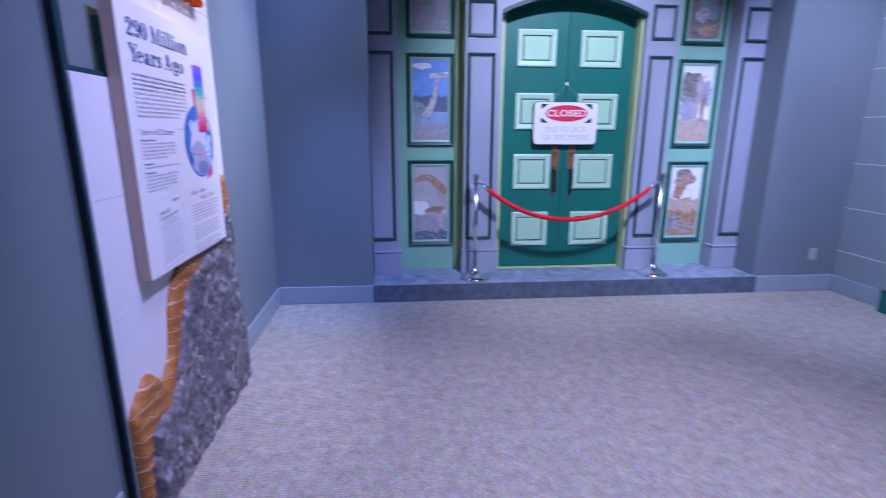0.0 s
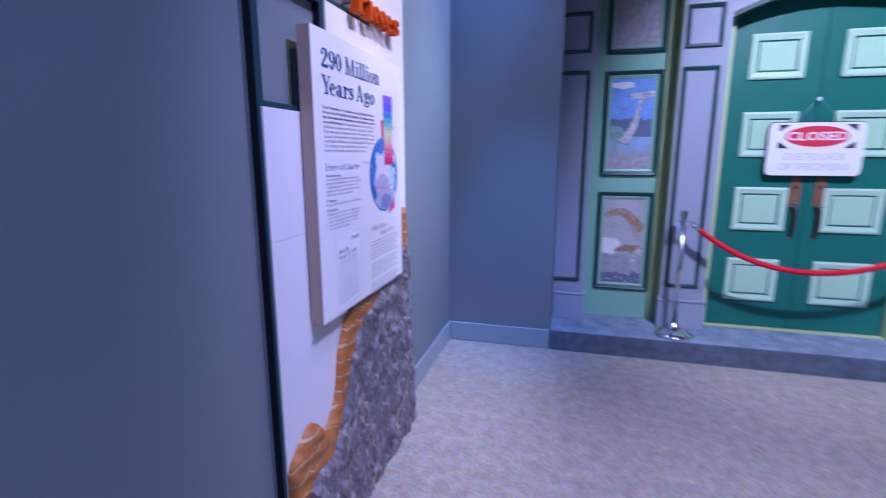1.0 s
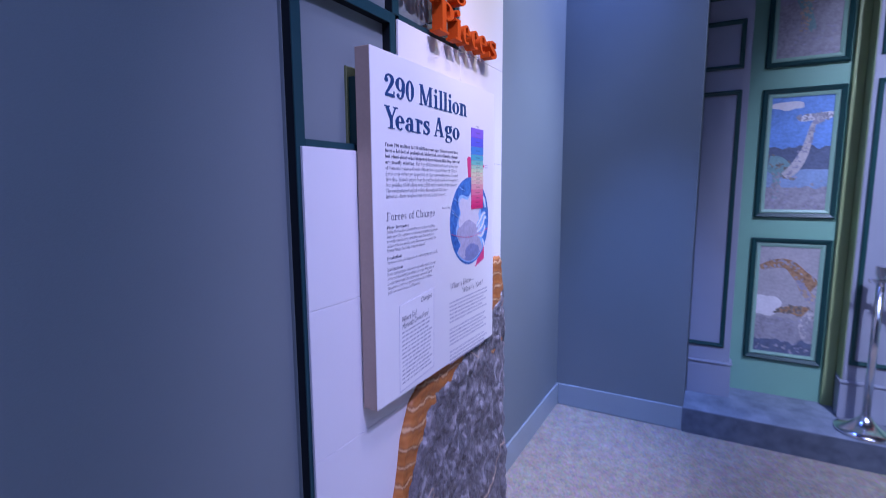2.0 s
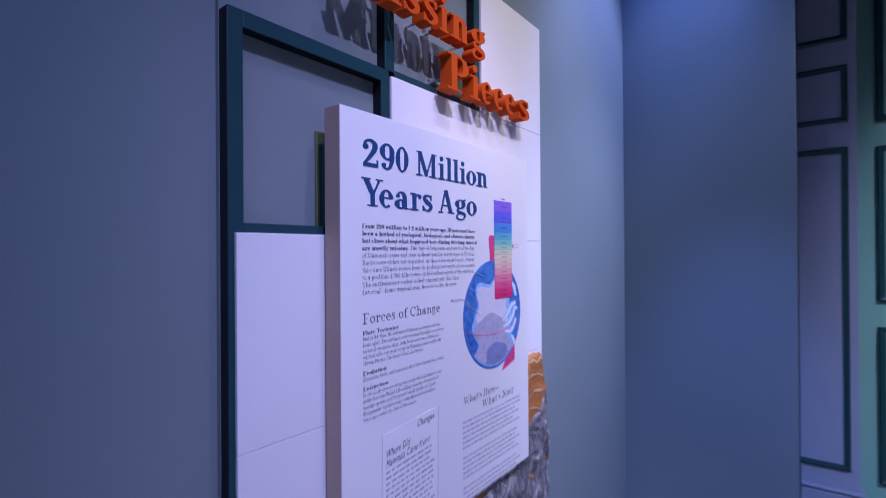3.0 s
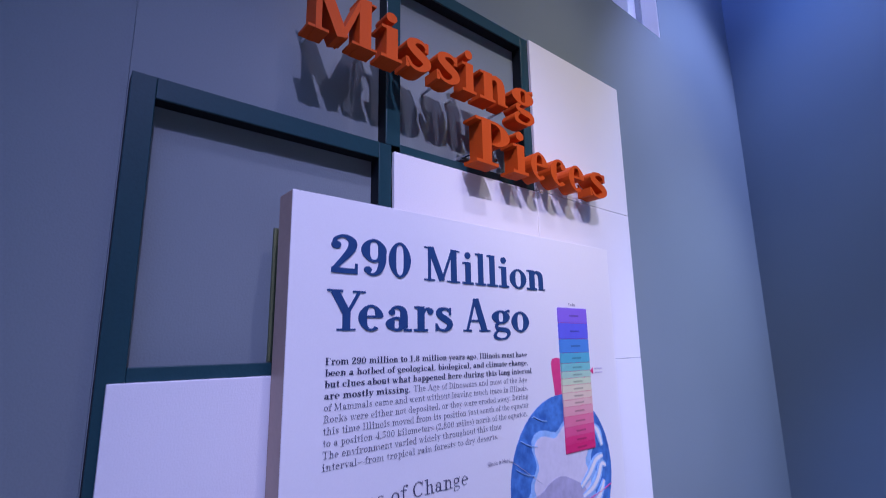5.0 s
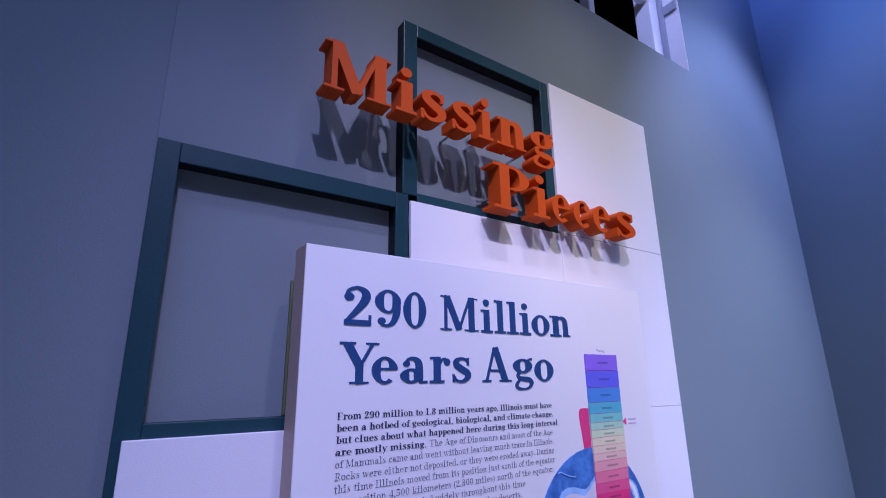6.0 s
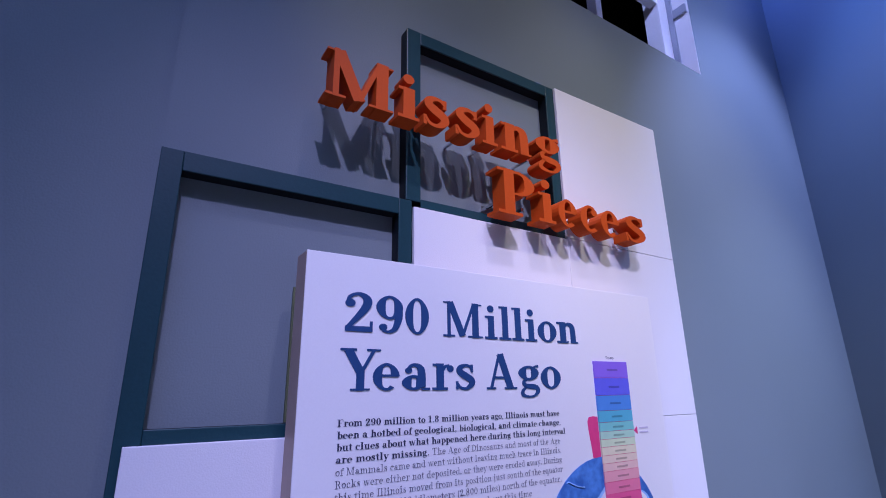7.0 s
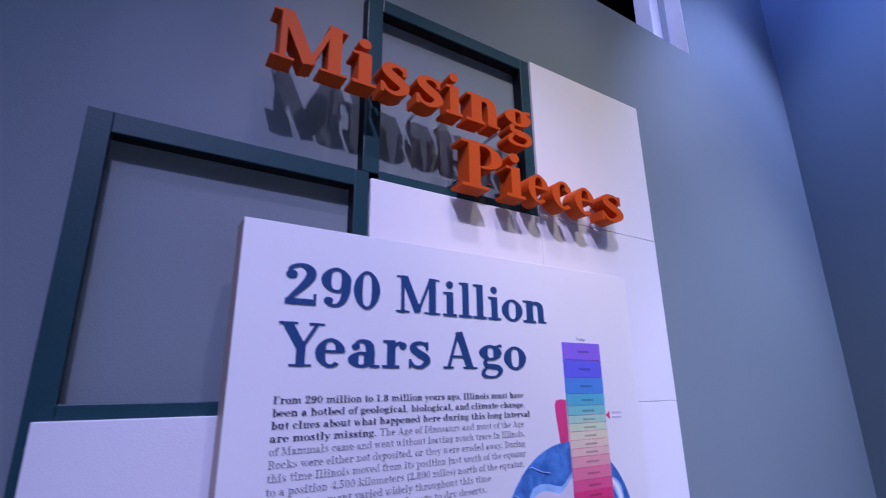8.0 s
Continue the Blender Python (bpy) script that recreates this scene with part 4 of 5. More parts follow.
def rounded(u0, u1, v0, v1, r, n=6):
    pts = []
    for cx, cy, a0 in ((u1 - r, v1 - r, 0), (u0 + r, v1 - r, 90), (u0 + r, v0 + r, 180), (u1 - r, v0 + r, 270)):
        pts += [(cx + r * math.cos(radians(a0 + 90 * k / n)), cy + r * math.sin(radians(a0 + 90 * k / n))) for k in range(n + 1)]
    return pts


SY = 5.672
sign_board = part("sign_board", plate(rounded(1.101, 1.710, 1.388, 1.772, 0.04), 0.016, on_back(SY)), WHITE, sign)
part("sign_edge", plate(rounded(1.095, 1.716, 1.382, 1.778, 0.045), 0.008, on_back(SY + 0.008)), BLACK, sign, "dark edge of the sign")
F = on_back(SY - 0.016)
for sx in (-1, 1):
    for sz in (-1, 1):
        cx, cz = 1.409 + sx * 0.215, 1.672 + sz * 0.055
        part("corner_mark", plate([(cx + sx * 0.03, cz + sz * 0.03), (cx - sx * 0.04, cz + sz * 0.03), (cx + sx * 0.03, cz - sz * 0.02)], 0.0008, F), BLACK, sign_board)
part("oval", plate([(1.409 + 0.205 * math.cos(a * math.pi / 24), 1.672 + 0.075 * math.sin(a * math.pi / 24)) for a in range(48)], 0.0014, F), RED, sign_board, "red oval")
part("lettering", words("CLOSED", 1.217, 1.705, 0.385, F, 0.0026, 0.02, 0.062), WHITE, sign_board)
part("lettering", words("DUE TO LACK", 1.215, 1.552, 0.39, F, 0.001, 0.0, 0.05), tint("lilac_print", (0.52, 0.50, 0.66), 0.05), sign_board)
part("lettering", words("OF SPECIMENS", 1.185, 1.478, 0.45, F, 0.001, 0.0, 0.05), tint("lilac_print", (0.52, 0.50, 0.66), 0.05), sign_board)
part("nail", lathe([(0.0, -0.012), (0.013, -0.012), (0.013, 0.012), (0.0, 0.012)], (1.408, DY - 0.02, 1.94), 12), WHITE, sign, "white hook")
for sx in (1.26, 1.556):
    part("cord", tube([(sx, SY - 0.004, 1.775), (1.408, DY - 0.02, 1.94)], 0.0013, 6), BEAD, sign)

# ---- stanchions and the red rope ----
stanchion = thing("stanchion", (0.519, 5.376, STEP_Z), "polished chrome stanchion post on the step", "stanchion", "rope barrier posts")
at = (0.519, 5.376, STEP_Z)
part("base", lathe([(0.140, 0), (0.145, 0.007), (0.140, 0.018), (0.105, 0.034), (0.07, 0.052), (0.043, 0.075), (0.030, 0.092), (0.026, 0.10)], at), CHROME, stanchion, "", True)
part("pole", lathe([(0.020, 0.09), (0.020, 0.915)], at), CHROME, stanchion, "", True)
part("collar", lathe([(0.021, 0.875), (0.031, 0.88), (0.031, 0.892), (0.021, 0.897)], at), CHROME, stanchion)
part("cap", lathe([(0.021, 0.915), (0.028, 0.92), (0.028, 0.95), (0.03, 0.955), (0.03, 0.968), (0.02, 0.973)], at), CHROME, stanchion)
for sx in (-1, 1):
    part("rope_ring", tube([(0.519 + sx * (0.03 + 0.011 + 0.011 * math.cos(a * math.pi / 6)), 5.376, STEP_Z + 0.886 + 0.011 * math.sin(a * math.pi / 6)) for a in range(13)], 0.004, 8), CHROME, stanchion)
copy_thing(stanchion, pose(2.262, 5.376, STEP_Z))

rope = thing("barrier_rope", (1.39, 5.376, 0.7), "red velvet rope sagging between two chrome posts", "rope", "")
pts = []
for i in range(41):
    s = -1 + i / 20
    k = math.cosh(1.15 * s) - 1
    pts.append((1.3905 + 0.782 * s, 5.376, 0.712 + 0.30 * k / (math.cosh(1.15) - 1)))
part("rope_body", tube(pts, 0.02, 14), ROPE, rope, "", True)
for sx, end, inner in ((-1, pts[0], pts[2]), (1, pts[-1], pts[-3])):
    e = Vector(end)
    hook_to = Vector((1.3905 + sx * 0.824, 5.376, 1.048))
    part("end_sleeve", tube([e + (Vector(inner) - e) * 0.25, e, e + (hook_to - e) * 0.75], 0.022, 14), CHROME, rope, "chrome end sleeve", True)
    part("snap_hook", tube([e + (hook_to - e) * 0.7, hook_to + Vector((0, 0, 0.006)), hook_to + Vector((sx * 0.016, 0, 0.01))], 0.006, 8), CHROME, rope, "chrome snap hook", True)

# ---- the display on the west wall: lattice, tiles, rock relief ----
G = 0.4285
GY = [2.768 + G * k for k in range(4)]
GZ = [2.533 - G * k * 0.985 for k in range(6)] + [0.0]
display = thing("wall_display", (XL, 3.4, 0), "dark green lattice with white tiles, some tiles missing", "display")
FX = -1.219


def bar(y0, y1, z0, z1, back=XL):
    # The core is near black; only the front plate is dark green.
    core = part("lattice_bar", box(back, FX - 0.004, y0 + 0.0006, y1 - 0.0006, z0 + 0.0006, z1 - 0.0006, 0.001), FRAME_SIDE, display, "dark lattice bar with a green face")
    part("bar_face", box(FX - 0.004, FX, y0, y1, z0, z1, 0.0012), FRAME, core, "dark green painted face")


bar(2.763, 2.795, 0.0, 2.123, XW)
bar(2.7952, 3.1728, 2.090, 2.123)
bar(3.173, 3.2015, 1.70, 2.1225)
bar(3.188, 3.222, 2.1232, 2.535)
bar(3.2222, 3.6038, 2.504, 2.535)
bar(3.604, 3.634, 2.1302, 2.535)
bar(3.2222, 3.634, 2.09, 2.1300)
bar(2.7952, 3.1728, 1.675, 1.7105)
bar(4.02, 4.05, 0.0, 2.52)
bar(3.6345, 4.0198, 2.49, 2.52)
# Thin olive strip that shows left of and above the cleat.
part("backing_strip", box(XL, XL + 0.006, 2.987, 3.05, 1.7115, 1.929), OLIVE_DARK, display, "thin olive strip behind the cleat")
part("cleat", box(XL + 0.0062, XL + 0.034, 2.996, 3.03, 1.7115, 1.900, 0.002), TRIM, display, "dark green mounting cleat")

TX = -1.210
for r in range(6):
    for c in range(3):
        if (c, r) in ((0, 0), (1, 0), (0, 1)):
            continue
        y0, y1 = GY[c] + 0.0055, GY[c + 1] + 0.0045
        if c == 0:
            y0 = 2.7745
        z1 = GZ[r] - 0.0005 - (0.003 if (r, c) == (1, 1) else -0.0025 if (r, c) == (2, 0) else 0)
        part("tile", box(FX + 0.0004, TX, y0, y1, GZ[r + 1] + 0.0005, z1, 0.0012), TILE, display, "white tile")
# rock relief: columns from the floor up to two falling outlines
BY = [2.774, 2.80, 2.85, 2.90, 2.935, 2.97, 3.03, 3.064, 3.126, 3.151, 3.171, 3.225, 3.35, 3.60, 3.93, 4.03, 4.075]
BZ = [0.44, 0.475, 0.51, 0.54, 0.555, 0.52, 0.462, 0.475, 0.54, 0.63, 0.73, 0.835, 0.925, 1.06, 1.255, 1.255, 1.10]
CY = [2.795, 2.82, 2.855, 2.91, 3.045, 3.095, 3.172, 3.247, 3.317, 3.39, 3.55, 3.75, 3.98, 4.075]
CZ = [0.02, 0.22, 0.335, 0.36, 0.37, 0.43, 0.54, 0.68, 0.79, 0.835, 0.88, 0.96, 1.06, 1.10]


def swell(y, z, y0, y1, top, lift, foot, seed, rough, terrace):
    """How far the relief stands out from the tiles at (y, z); it leans out towards the floor."""
    e = max(min((top - z) / 0.05, (y1 - y) / 0.13, (y - y0) / 0.012, 1.0), 0.0)
    d = (lift + foot * max(0.0, 1 - z / 0.9)) * (0.25 + 0.75 * math.sin(e * math.pi / 2))
    p = Vector((y * 9, z * 9, seed))
    d += rough * (noise.fractal(p, 1.0, 2.2, 5) + 0.6 * abs(noise.noise(p * 2.6)))
    if not terrace:
        near = noise.voronoi(Vector((y * 19 - z * 9 + 0.8 * noise.noise(p), z * 8 + y * 5 + 0.8 * noise.noise(p + Vector((7, 3, 1))), seed)))[0]
        fine = noise.voronoi(Vector((y * 60 - z * 26, z * 24 + y * 14, seed + 5)))[0]
        d += 0.016 * min(near[1] - near[0], 0.5) + 0.0035 * min(fine[1] - fine[0], 0.5) - 0.008
    if terrace:
        k = (z + 0.18 * y + 0.015 * noise.noise(Vector((y * 12, z * 12, 4)))) / 0.062
        d += terrace * (0.5 - abs((k % 1.0) - 0.5)) * 2
    return max(d, 0.003)


def relief(y0, y1, tops, lift, foot, seed, cols, rows, rough, terrace=0.0):
    """A relief in columns from the floor up to an outline."""
    bm = bmesh.new()
    grid = []
    for i in range(cols + 1):
        y = y0 + (y1 - y0) * i / cols
        top = float(np.interp(y, *tops)) + 0.010 * noise.noise(Vector((y * 23, seed, 0)))
        row = [bm.verts.new((TX - 0.002, y, 0.0))]
        for j in range(rows + 1):
            z = top * j / rows
            row.append(bm.verts.new((TX + swell(y, z, y0, y1, top, lift, foot, seed, rough, terrace), y, z)))
        row.append(bm.verts.new((TX - 0.002, y, top)))
        grid.append(row)
    for a, b in zip(grid, grid[1:]):
        for j in range(len(a) - 1):
            bm.faces.new((a[j], b[j], b[j + 1], a[j + 1]))
    bm.faces.new(grid[0])
    bm.faces.new(grid[-1])
    return bm


relief_thing = thing("rock_relief", (TX, 3.4, 0), "cast rock relief, grey stone with a brown layered rim", "rock relief")
part("strata_rim", relief(2.774, 4.070, (BY, BZ), 0.020, 0.022, 3.0, 170, 60, 0.005, 0.007), STRATA, relief_thing, "orange brown layered rim", True)
part("rock_face", relief(2.795, 4.078, (CY, CZ), 0.036, 0.052, 8.0, 300, 240, 0.015), ROCK, relief_thing, "rough dark grey rock")
vein = []
for i in range(31):
    t = i / 30
    y, z = 4.0 - 0.36 * t ** 0.8, 0.34 - 0.27 * t ** 1.5 + 0.012 * math.sin(9 * t)
    vein.append((TX + swell(y, z, 2.795, 4.078, float(np.interp(y, CY, CZ)), 0.036, 0.052, 8.0, 0.015, 0.0) - 0.002, y, z))
part("vein", tube(vein, 0.006, 8), material("tan_vein", (0.36, 0.27, 0.21), 0.6, 0.3, 40, 120, 0.6), relief_thing, "tan mineral vein in the rock", True)

# ---- the text panel ----
panel = thing("text_panel", (-1.2045, 3.4, 0.925), "thick white text panel, 290 Million Years Ago", "text panel")
PX0, PX1 = -1.2045, -1.153
part("panel_board", box(PX0, PX1 - 0.003, 2.979, 3.832, 0.925, 1.972, 0.001), EDGE, panel, "beige panel edge")
face = part("panel_face", box(PX1 - 0.0029, PX1, 2.979, 3.832, 0.925, 1.972, 0.0008), WHITE, panel, "white printed face")
T = on_left(PX1)
headline([("2", 3.045, 3.094), ("9", 3.100, 3.148), ("0", 3.154, 3.199), ("M", 3.229, 3.317), ("i", 3.322, 3.351), ("l", 3.356, 3.385), ("l", 3.388, 3.418), ("i", 3.422, 3.452), ("o", 3.456, 3.506), ("n", 3.508, 3.570)], 1.848, 0.0640, 0.0016, T, INK, panel)
headline([("Y", 3.040, 3.110), ("e", 3.097, 3.143), ("a", 3.149, 3.202), ("r", 3.206, 3.250), ("s", 3.254, 3.294), ("A", 3.321, 3.394), ("g", 3.399, 3.454), ("o", 3.456, 3.508)], 1.757, 0.0650, 0.0016, T, INK, panel)


def print_text(text, y, z, width, height, bold=0.0, mat=None, slant=0.0):
    part("print", serif_line(text, y, z - height, width, height, T, 0.0008, 1.05 if bold else 0.55, slant), mat or (INK_SMALL if bold else INK_BODY), face)


# main paragraph: ten lines
LINES = [
    ("From 290 million to 1.8 million years ago, Illinois must have", 0.457, 1),
    ("been a hotbed of geological, biological, and climate change,", 0.459, 1),
    ("but clues about what happened here during this long interval", 0.470, 1),
    ("are mostly missing.", 0.159, 1),
    ("of Mammals came and went without leaving much trace in Illinois.", 0.455, 0),
    ("Rocks were either not deposited, or they were eroded away. During", 0.455, 0),
    ("this time Illinois moved from its position just south of the equator", 0.455, 0),
    ("to a position 4,500 kilometers (2,800 miles) north of the equator.", 0.450, 0),
    ("The environment varied widely throughout this time", 0.374, 0),
    ("interval\u2014from tropical rain forests to dry deserts.", 0.364, 0),
]
Z0, DZ = 1.7165, 0.01675
for k, (text, width, bold) in enumerate(LINES):
    print_text(text, 3.041, Z0 - DZ * k, width, 0.0105, bold)
print_text("The Age of Dinosaurs and most of the Age", 3.205, Z0 - DZ * 3, 0.290, 0.0105)
print_text("Forces of Change", 3.041, 1.5125, 0.285, 0.024, 0)
for text, z, w in (("Plate Tectonics", 1.473, 0.118), ("Evolution", 1.3815, 0.077), ("Extinction", 1.3465, 0.083)):
    print_text(text, 3.041, z, w, 0.0092, 1)
SMALL = [
    ("During this time, the continent of Pangea was formed and then", 1.4595, 0.285),
    ("broke apart. The continents moved around the globe to positions", 1.4455, 0.300),
    ("we would recognize today. India broke away from Africa and", 1.4315, 0.278),
    ("collided with Asia pushing up the Himalayas and creating the", 1.4175, 0.290),
    ("Tibetan Plateau. The Rocky Mountains formed.", 1.4035, 0.215),
    ("Dinosaurs, birds, and mammals all evolved during this period.", 1.3675, 0.300),
    ("In the single greatest extinction event, which marked the end", 1.3325, 0.288),
    ("of the Permian Period 248 million years ago, 90 percent of", 1.3185, 0.275),
    ("marine species and 50 percent of all species on Earth", 1.3045, 0.262),
    ("disappeared. Another major extinction event 65 million", 1.2905, 0.262),
    ("years ago ended the Age of Dinosaurs.", 1.2765, 0.185),
]
for text, z, w in SMALL:
    print_text(text, 3.041, z, w, 0.0086)
print_text("What's Here\u2014", 3.432, 1.228, 0.20, 0.0205, 0, INK_SMALL, 0.12)
print_text("What's Not?", 3.53, 1.196, 0.195, 0.0205, 0, INK_SMALL, 0.12)
rng = random.Random(5)
GREY_PRINT = tint("grey_print", (0.40, 0.38, 0.46), 0.3, 90)
for k in range(17):
    if k in (6, 12):
        continue
    z = 1.158 - 0.0146 * k
    bm, y, end = bmesh.new(), 3.43, 3.43 + rng.uniform(0.29, 0.335)
    while y < end:
        w = rng.uniform(0.006, 0.024)
        plate([(y, z - 0.0052), (y + w, z - 0.0052), (y + w, z - rng.uniform(0, 0.0012)), (y, z)], 0.0006, T, bm)
        y += w + 0.0045
    part("print_bar", bm, GREY_PRINT, face, "line of print too small to read")

# handwritten card, printed askew
GREY_INK = tint("grey_ink", (0.20, 0.19, 0.26), 0.2)
CARD = tint("card_white", (0.84, 0.82, 0.80), 0.02)
SHADE = tint("card_shadow_grey", (0.56, 0.54, 0.60), 0.05)


def askew(u, v, d):
    a = radians(4.5)
    y, z = u - 0.105, v - 0.14
    return (PX1 + d, 3.205 + y * math.cos(a) + z * math.sin(a) * 0.2, 1.088 + z * math.cos(a) + y * math.sin(a))


# Grey margin, wider right and below, stands in for the card's shadow.
part("card_shadow", plate([(-0.002, -0.004), (0.214, -0.004), (0.214, 0.281), (-0.002, 0.281)], 0.0006, askew), SHADE, face, "grey margin standing in for the card's shadow")
card = part("card", plate([(0, 0), (0.21, 0), (0.21, 0.28), (0, 0.28)], 0.0012, askew), CARD, face, "white handwritten card")
part("print", words("Changes", 0.125, 0.272, 0.07, askew, 0.0018, 0.0, 0.022, 0.3), INK_SMALL, card)
part("print", words("Where Did", 0.012, 0.24, 0.085, askew, 0.0018, 0.0, 0.018, 0.25), INK_SMALL, card)
part("print", words("Mammals Come From?", 0.012, 0.217, 0.165, askew, 0.0018, 0.0, 0.018, 0.25), INK_SMALL, card)
for k in range(13):
    v = 0.185 - k * 0.0138
    u = 0.012
    while u < 0.185:
        w = rng.uniform(0.008, 0.026)
        if u + w > 0.2:
            break
        part("ink_bar", plate([(u, v), (u + w, v + 0.0008), (u + w, v + 0.0036), (u, v + 0.0032)], 0.0018, askew), GREY_INK, card)
        u += w + 0.006

# globe and time scale, printed on the face
OCEAN = material("printed_ocean", (0.015, 0.10, 0.46), 0.42, 0.45, 14, 60, 0.0, second=(0.10, 0.30, 0.70))
LANDM = material("printed_land", (0.70, 0.67, 0.74), 0.42, 0.08, 30, 80, 0.0)
LANDG = material("printed_grey_land", (0.44, 0.42, 0.55), 0.42, 0.2, 30, 80, 0.0)
PINK = tint("printed_pink", (0.74, 0.05, 0.20), 0.12, 10)
GCY, GCZ, GR = 3.605, 1.452, 0.171


def disc(cy, cz, ry, rz, n=48):
    return [(cy + ry * math.cos(2 * math.pi * k / n), cz + rz * math.sin(2 * math.pi * k / n)) for k in range(n)]


def inside(pts, k=0.975):
    out = []
    for y, z in pts:
        d = math.hypot(y - GCY, z - GCZ)
        s = min(1.0, GR * k / d) if d else 1.0
        out.append((GCY + (y - GCY) * s, GCZ + (z - GCZ) * s))
    return out


part("pink_tab", plate([(3.586, 1.60), (3.607, 1.60), (3.607, 1.70), (3.595, 1.7015), (3.581, 1.700), (3.576, 1.692), (3.577, 1.675), (3.582, 1.64)], 0.0005, T), PINK, face, "pink tab")
part("pink_tab", plate([(3.65, 1.262), (3.735, 1.285), (3.735, 1.34), (3.69, 1.32)], 0.0005, T), PINK, face, "pink tab")
globe = part("globe", plate(disc(GCY, GCZ, GR, GR), 0.0010, T), OCEAN, face, "printed blue globe")
SHELF = material("printed_shallow_sea", (0.30, 0.52, 0.80), 0.42, 0.2, 30, 80, 0.0)
part("shallow_sea", plate(inside(blob(3.598, 1.478, 0.102, 0.088, 2, 0.3, 0.8, 48), 0.93), 0.0012, T), SHELF, globe, "light blue shallow sea")
part("shallow_sea", plate(inside(blob(3.60, 1.362, 0.128, 0.10, 7, -0.1, 0.5, 48), 0.955), 0.00125, T), SHELF, globe, "light blue shallow sea")
part("land", plate(inside(blob(3.592, 1.474, 0.086, 0.078, 2, 0.3, 0.8, 48), 0.9), 0.0015, T), LANDM, globe, "pale land")
part("land", plate(inside(blob(3.592, 1.365, 0.108, 0.082, 7, -0.1, 0.5, 48), 0.93), 0.0019, T), LANDG, globe, "lilac grey land")
part("land", plate(inside(blob(3.61, 1.315, 0.085, 0.035, 12, 0.0, 0.6, 48), 0.92), 0.0021, T), material("printed_blue_land", (0.22, 0.25, 0.45), 0.42, 0.25, 30, 80, 0.0), globe, "slate blue land")
SWIRLS = [[(3.655, 1.425), (3.69, 1.448), (3.715, 1.472), (3.742, 1.478)], [(3.66, 1.405), (3.695, 1.415), (3.72, 1.435), (3.735, 1.46), (3.752, 1.455)], [(3.668, 1.39), (3.70, 1.385), (3.725, 1.40), (3.742, 1.425)], [(3.712, 1.37), (3.728, 1.345), (3.722, 1.32)], [(3.716, 1.545), (3.731, 1.53), (3.742, 1.50)]]
for k, pts in enumerate(SWIRLS):
    for half, mat, lift in ((0.016, SHELF, 0.0), (0.008, CARD, 0.00012)):
        n = len(pts)
        sides = stroke_path(smooth_path([(y, z, half * (0.35 + math.sin(math.pi * (i + 0.5) / n))) for i, (y, z) in enumerate(pts)]))
        part("cloud", plate(inside(sides[0] + sides[1][::-1]), 0.0023 + 0.00003 * k + lift, T), mat, globe, "white swirl of cloud" if lift else "light blue sea round a cloud")
for k, (dz, half) in enumerate(((0.118, 0.085), (0.072, 0.12), (0.018, 0.13))):
    arc = [(GCY - half - 0.025 + 0.055 * i / 8, GCZ + dz + 0.022 - 0.02 * math.sin(i / 8 * 1.5)) for i in range(9)]
    part("graticule", plate(inside(arc + [(y, z + 0.0016) for y, z in reversed(arc)]), 0.0028, T), SHELF, globe, "pale printed latitude line")
equator = [(GCY - 0.165 + 0.33 * k / 24, GCZ - 0.035 - 0.028 * math.cos((k - 12) / 12 * 1.4)) for k in range(25)]
part("equator_line", plate(equator + [(y, z + 0.0012) for y, z in reversed(equator)], 0.0027, T), PINK, globe)
STAGES = [(0.26, 0.14, 0.66), (0.13, 0.13, 0.68), (0.08, 0.26, 0.62), (0.10, 0.44, 0.54), (0.20, 0.56, 0.50), (0.42, 0.66, 0.48), (0.62, 0.72, 0.46), (0.76, 0.68, 0.46), (0.80, 0.62, 0.46), (0.80, 0.52, 0.44), (0.80, 0.36, 0.38), (0.80, 0.20, 0.31), (0.78, 0.10, 0.25), (0.76, 0.045, 0.19), (0.72, 0.025, 0.16)]
cuts = [1.813, 1.778, 1.742, 1.711, 1.688, 1.670, 1.655, 1.640, 1.624, 1.609, 1.594, 1.574, 1.552, 1.532, 1.516, 1.499]
scale_bar = part("time_scale", plate([(3.609, 1.4985), (3.715, 1.4985), (3.715, 1.80), (3.609, 1.80)], 0.0030, T), PINK, face, "rainbow time scale")
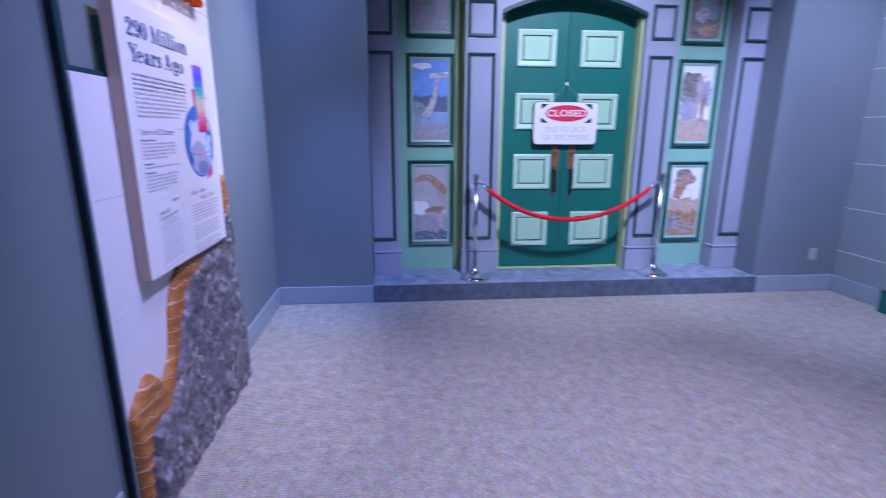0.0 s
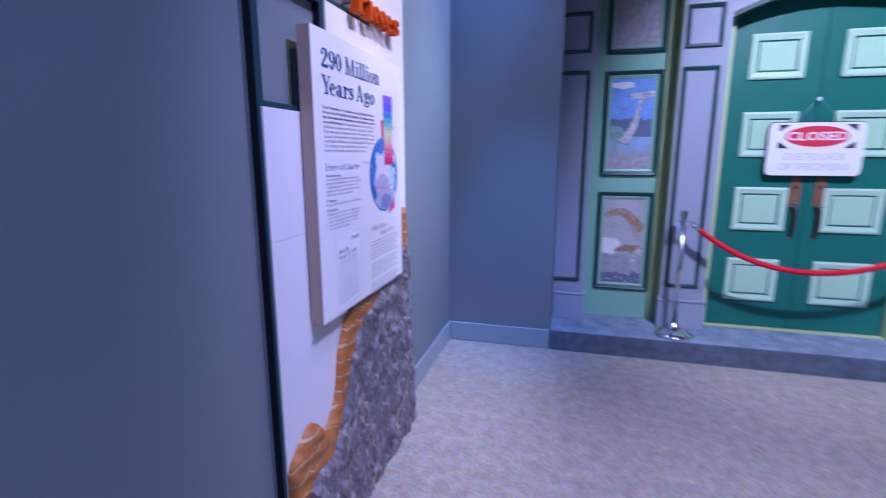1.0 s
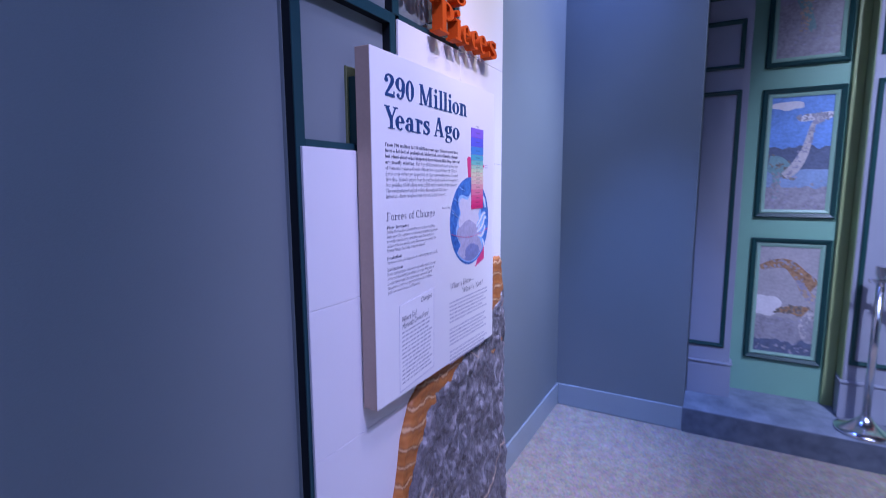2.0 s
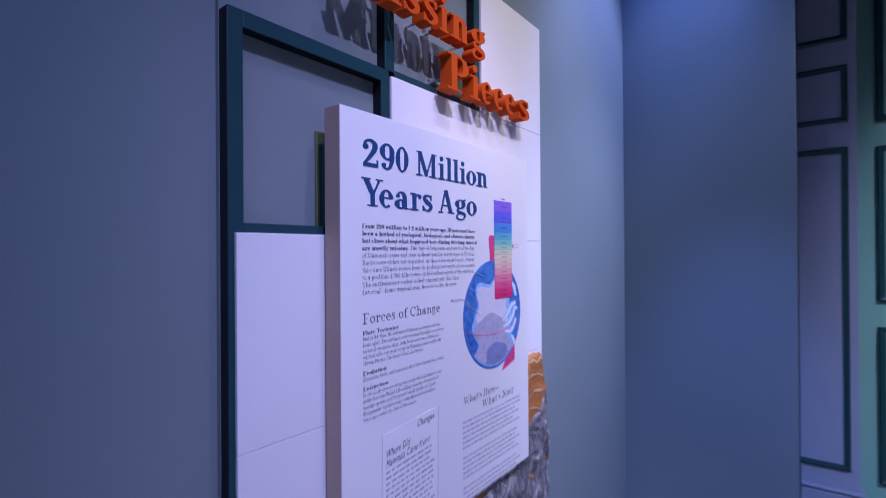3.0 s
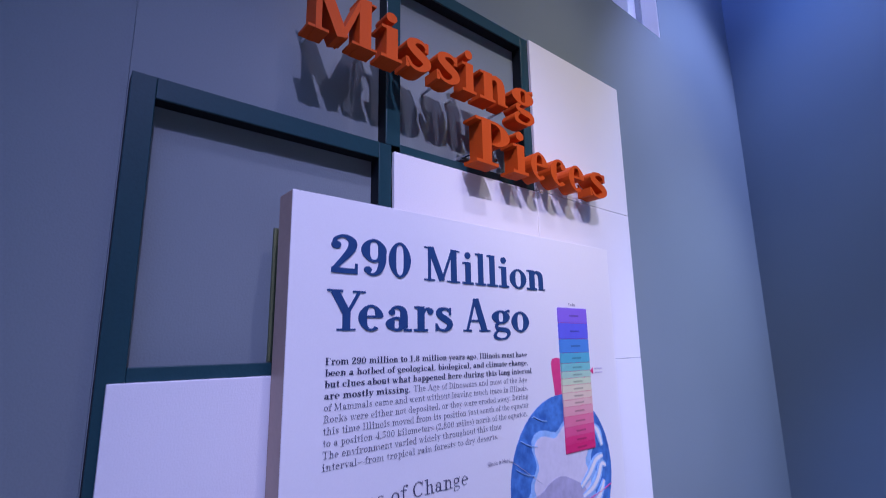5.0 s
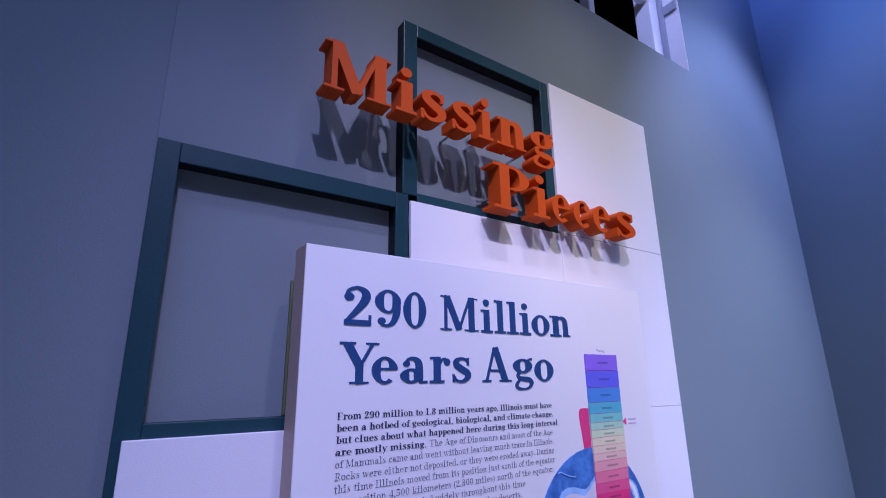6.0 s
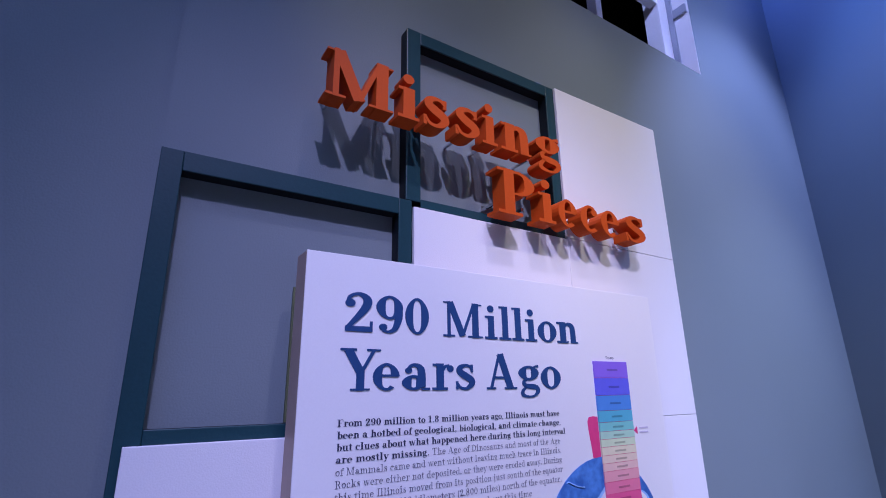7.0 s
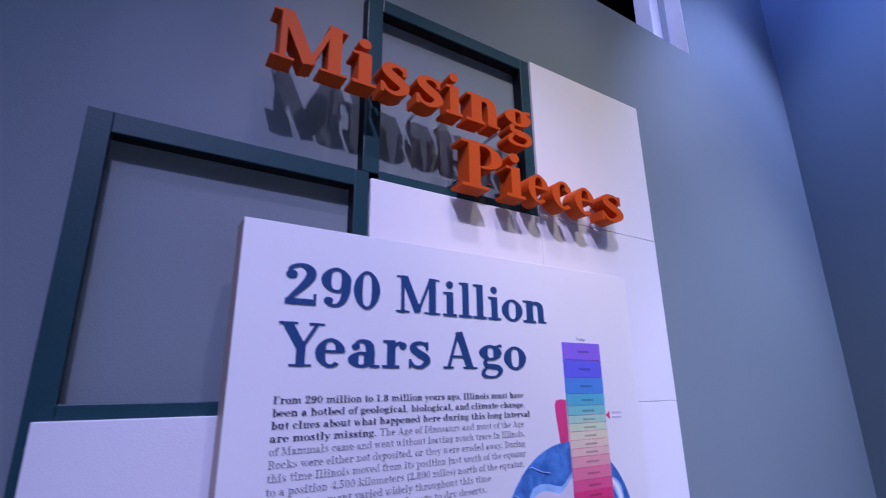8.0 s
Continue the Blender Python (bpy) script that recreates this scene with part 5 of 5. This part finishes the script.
for k, colour in enumerate(STAGES):
    part("stage", plate([(3.608, cuts[k + 1] + 0.0008), (3.716, cuts[k + 1] + 0.0008), (3.716, cuts[k]), (3.608, cuts[k])], 0.0035, T), tint("stage_colour", colour, 0.04), scale_bar)
    part("print_bar", plate([(3.648, (cuts[k] + cuts[k + 1]) / 2 - 0.002), (3.682, (cuts[k] + cuts[k + 1]) / 2 - 0.002), (3.682, (cuts[k] + cuts[k + 1]) / 2 + 0.0015), (3.648, (cuts[k] + cuts[k + 1]) / 2 + 0.0015)], 0.0039, T), tint("dim_print", [0.62 * c for c in colour], 0.1), scale_bar)
part("print", words("Today", 3.650, 1.824, 0.028, T, 0.0008, 0.0, 0.007), INK_SMALL, face)
part("pointer", plate([(3.719, 1.668), (3.731, 1.676), (3.731, 1.660)], 0.0008, T), PINK, face, "pink pointer")
for z in (1.671, 1.662):
    part("print_bar", plate([(3.738, z), (3.768, z), (3.768, z + 0.003), (3.738, z + 0.003)], 0.0008, T), tint("dim_print", (0.55, 0.50, 0.60), 0.1), face)
part("print", words("Illinois is Here", 3.375, 1.517, 0.06, T, 0.0008, 0.0, 0.008), GREY_INK, face)
part("pointer_line", plate([(3.437, 1.5104), (3.528, 1.4524), (3.5283, 1.453), (3.4373, 1.511)], 0.0022, T), SHADE, face)

# ---- raised orange title ----
title = thing("title_lettering", (-1.19, 3.4, 2.1), "raised orange slab letters reading Missing Pieces", "lettering")
LB = on_left(-1.196)
headline([("M", 2.991, 3.128), ("i", 3.135, 3.183), ("s", 3.192, 3.250), ("s", 3.268, 3.327), ("i", 3.337, 3.378), ("n", 3.388, 3.478), ("g", 3.494, 3.572)], 2.262, 0.100, 0.041, LB, ORANGE, title, 1.12)
headline([("P", 3.372, 3.477), ("i", 3.486, 3.538), ("e", 3.548, 3.608), ("c", 3.620, 3.679), ("e", 3.692, 3.757), ("s", 3.782, 3.858)], 2.112, 0.104, 0.041, LB, ORANGE, title, 0.98)
for y, z in ((3.02, 2.29), (3.13, 2.29), (3.2, 2.29), (3.3, 2.28), (3.37, 2.28), (3.5, 2.28)):
    part("stand_off", tube([(XL, y, z), (-1.197, y, z)], 0.004, 8), CHROME, title)
for y, z in ((3.4, 2.15), (3.475, 2.15), (3.55, 2.15), (3.63, 2.15), (3.71, 2.15), (3.79, 2.15)):
    part("stand_off", tube([(TX if y > 3.62 else XL, y, z), (-1.197, y, z)], 0.004, 8), CHROME, title)
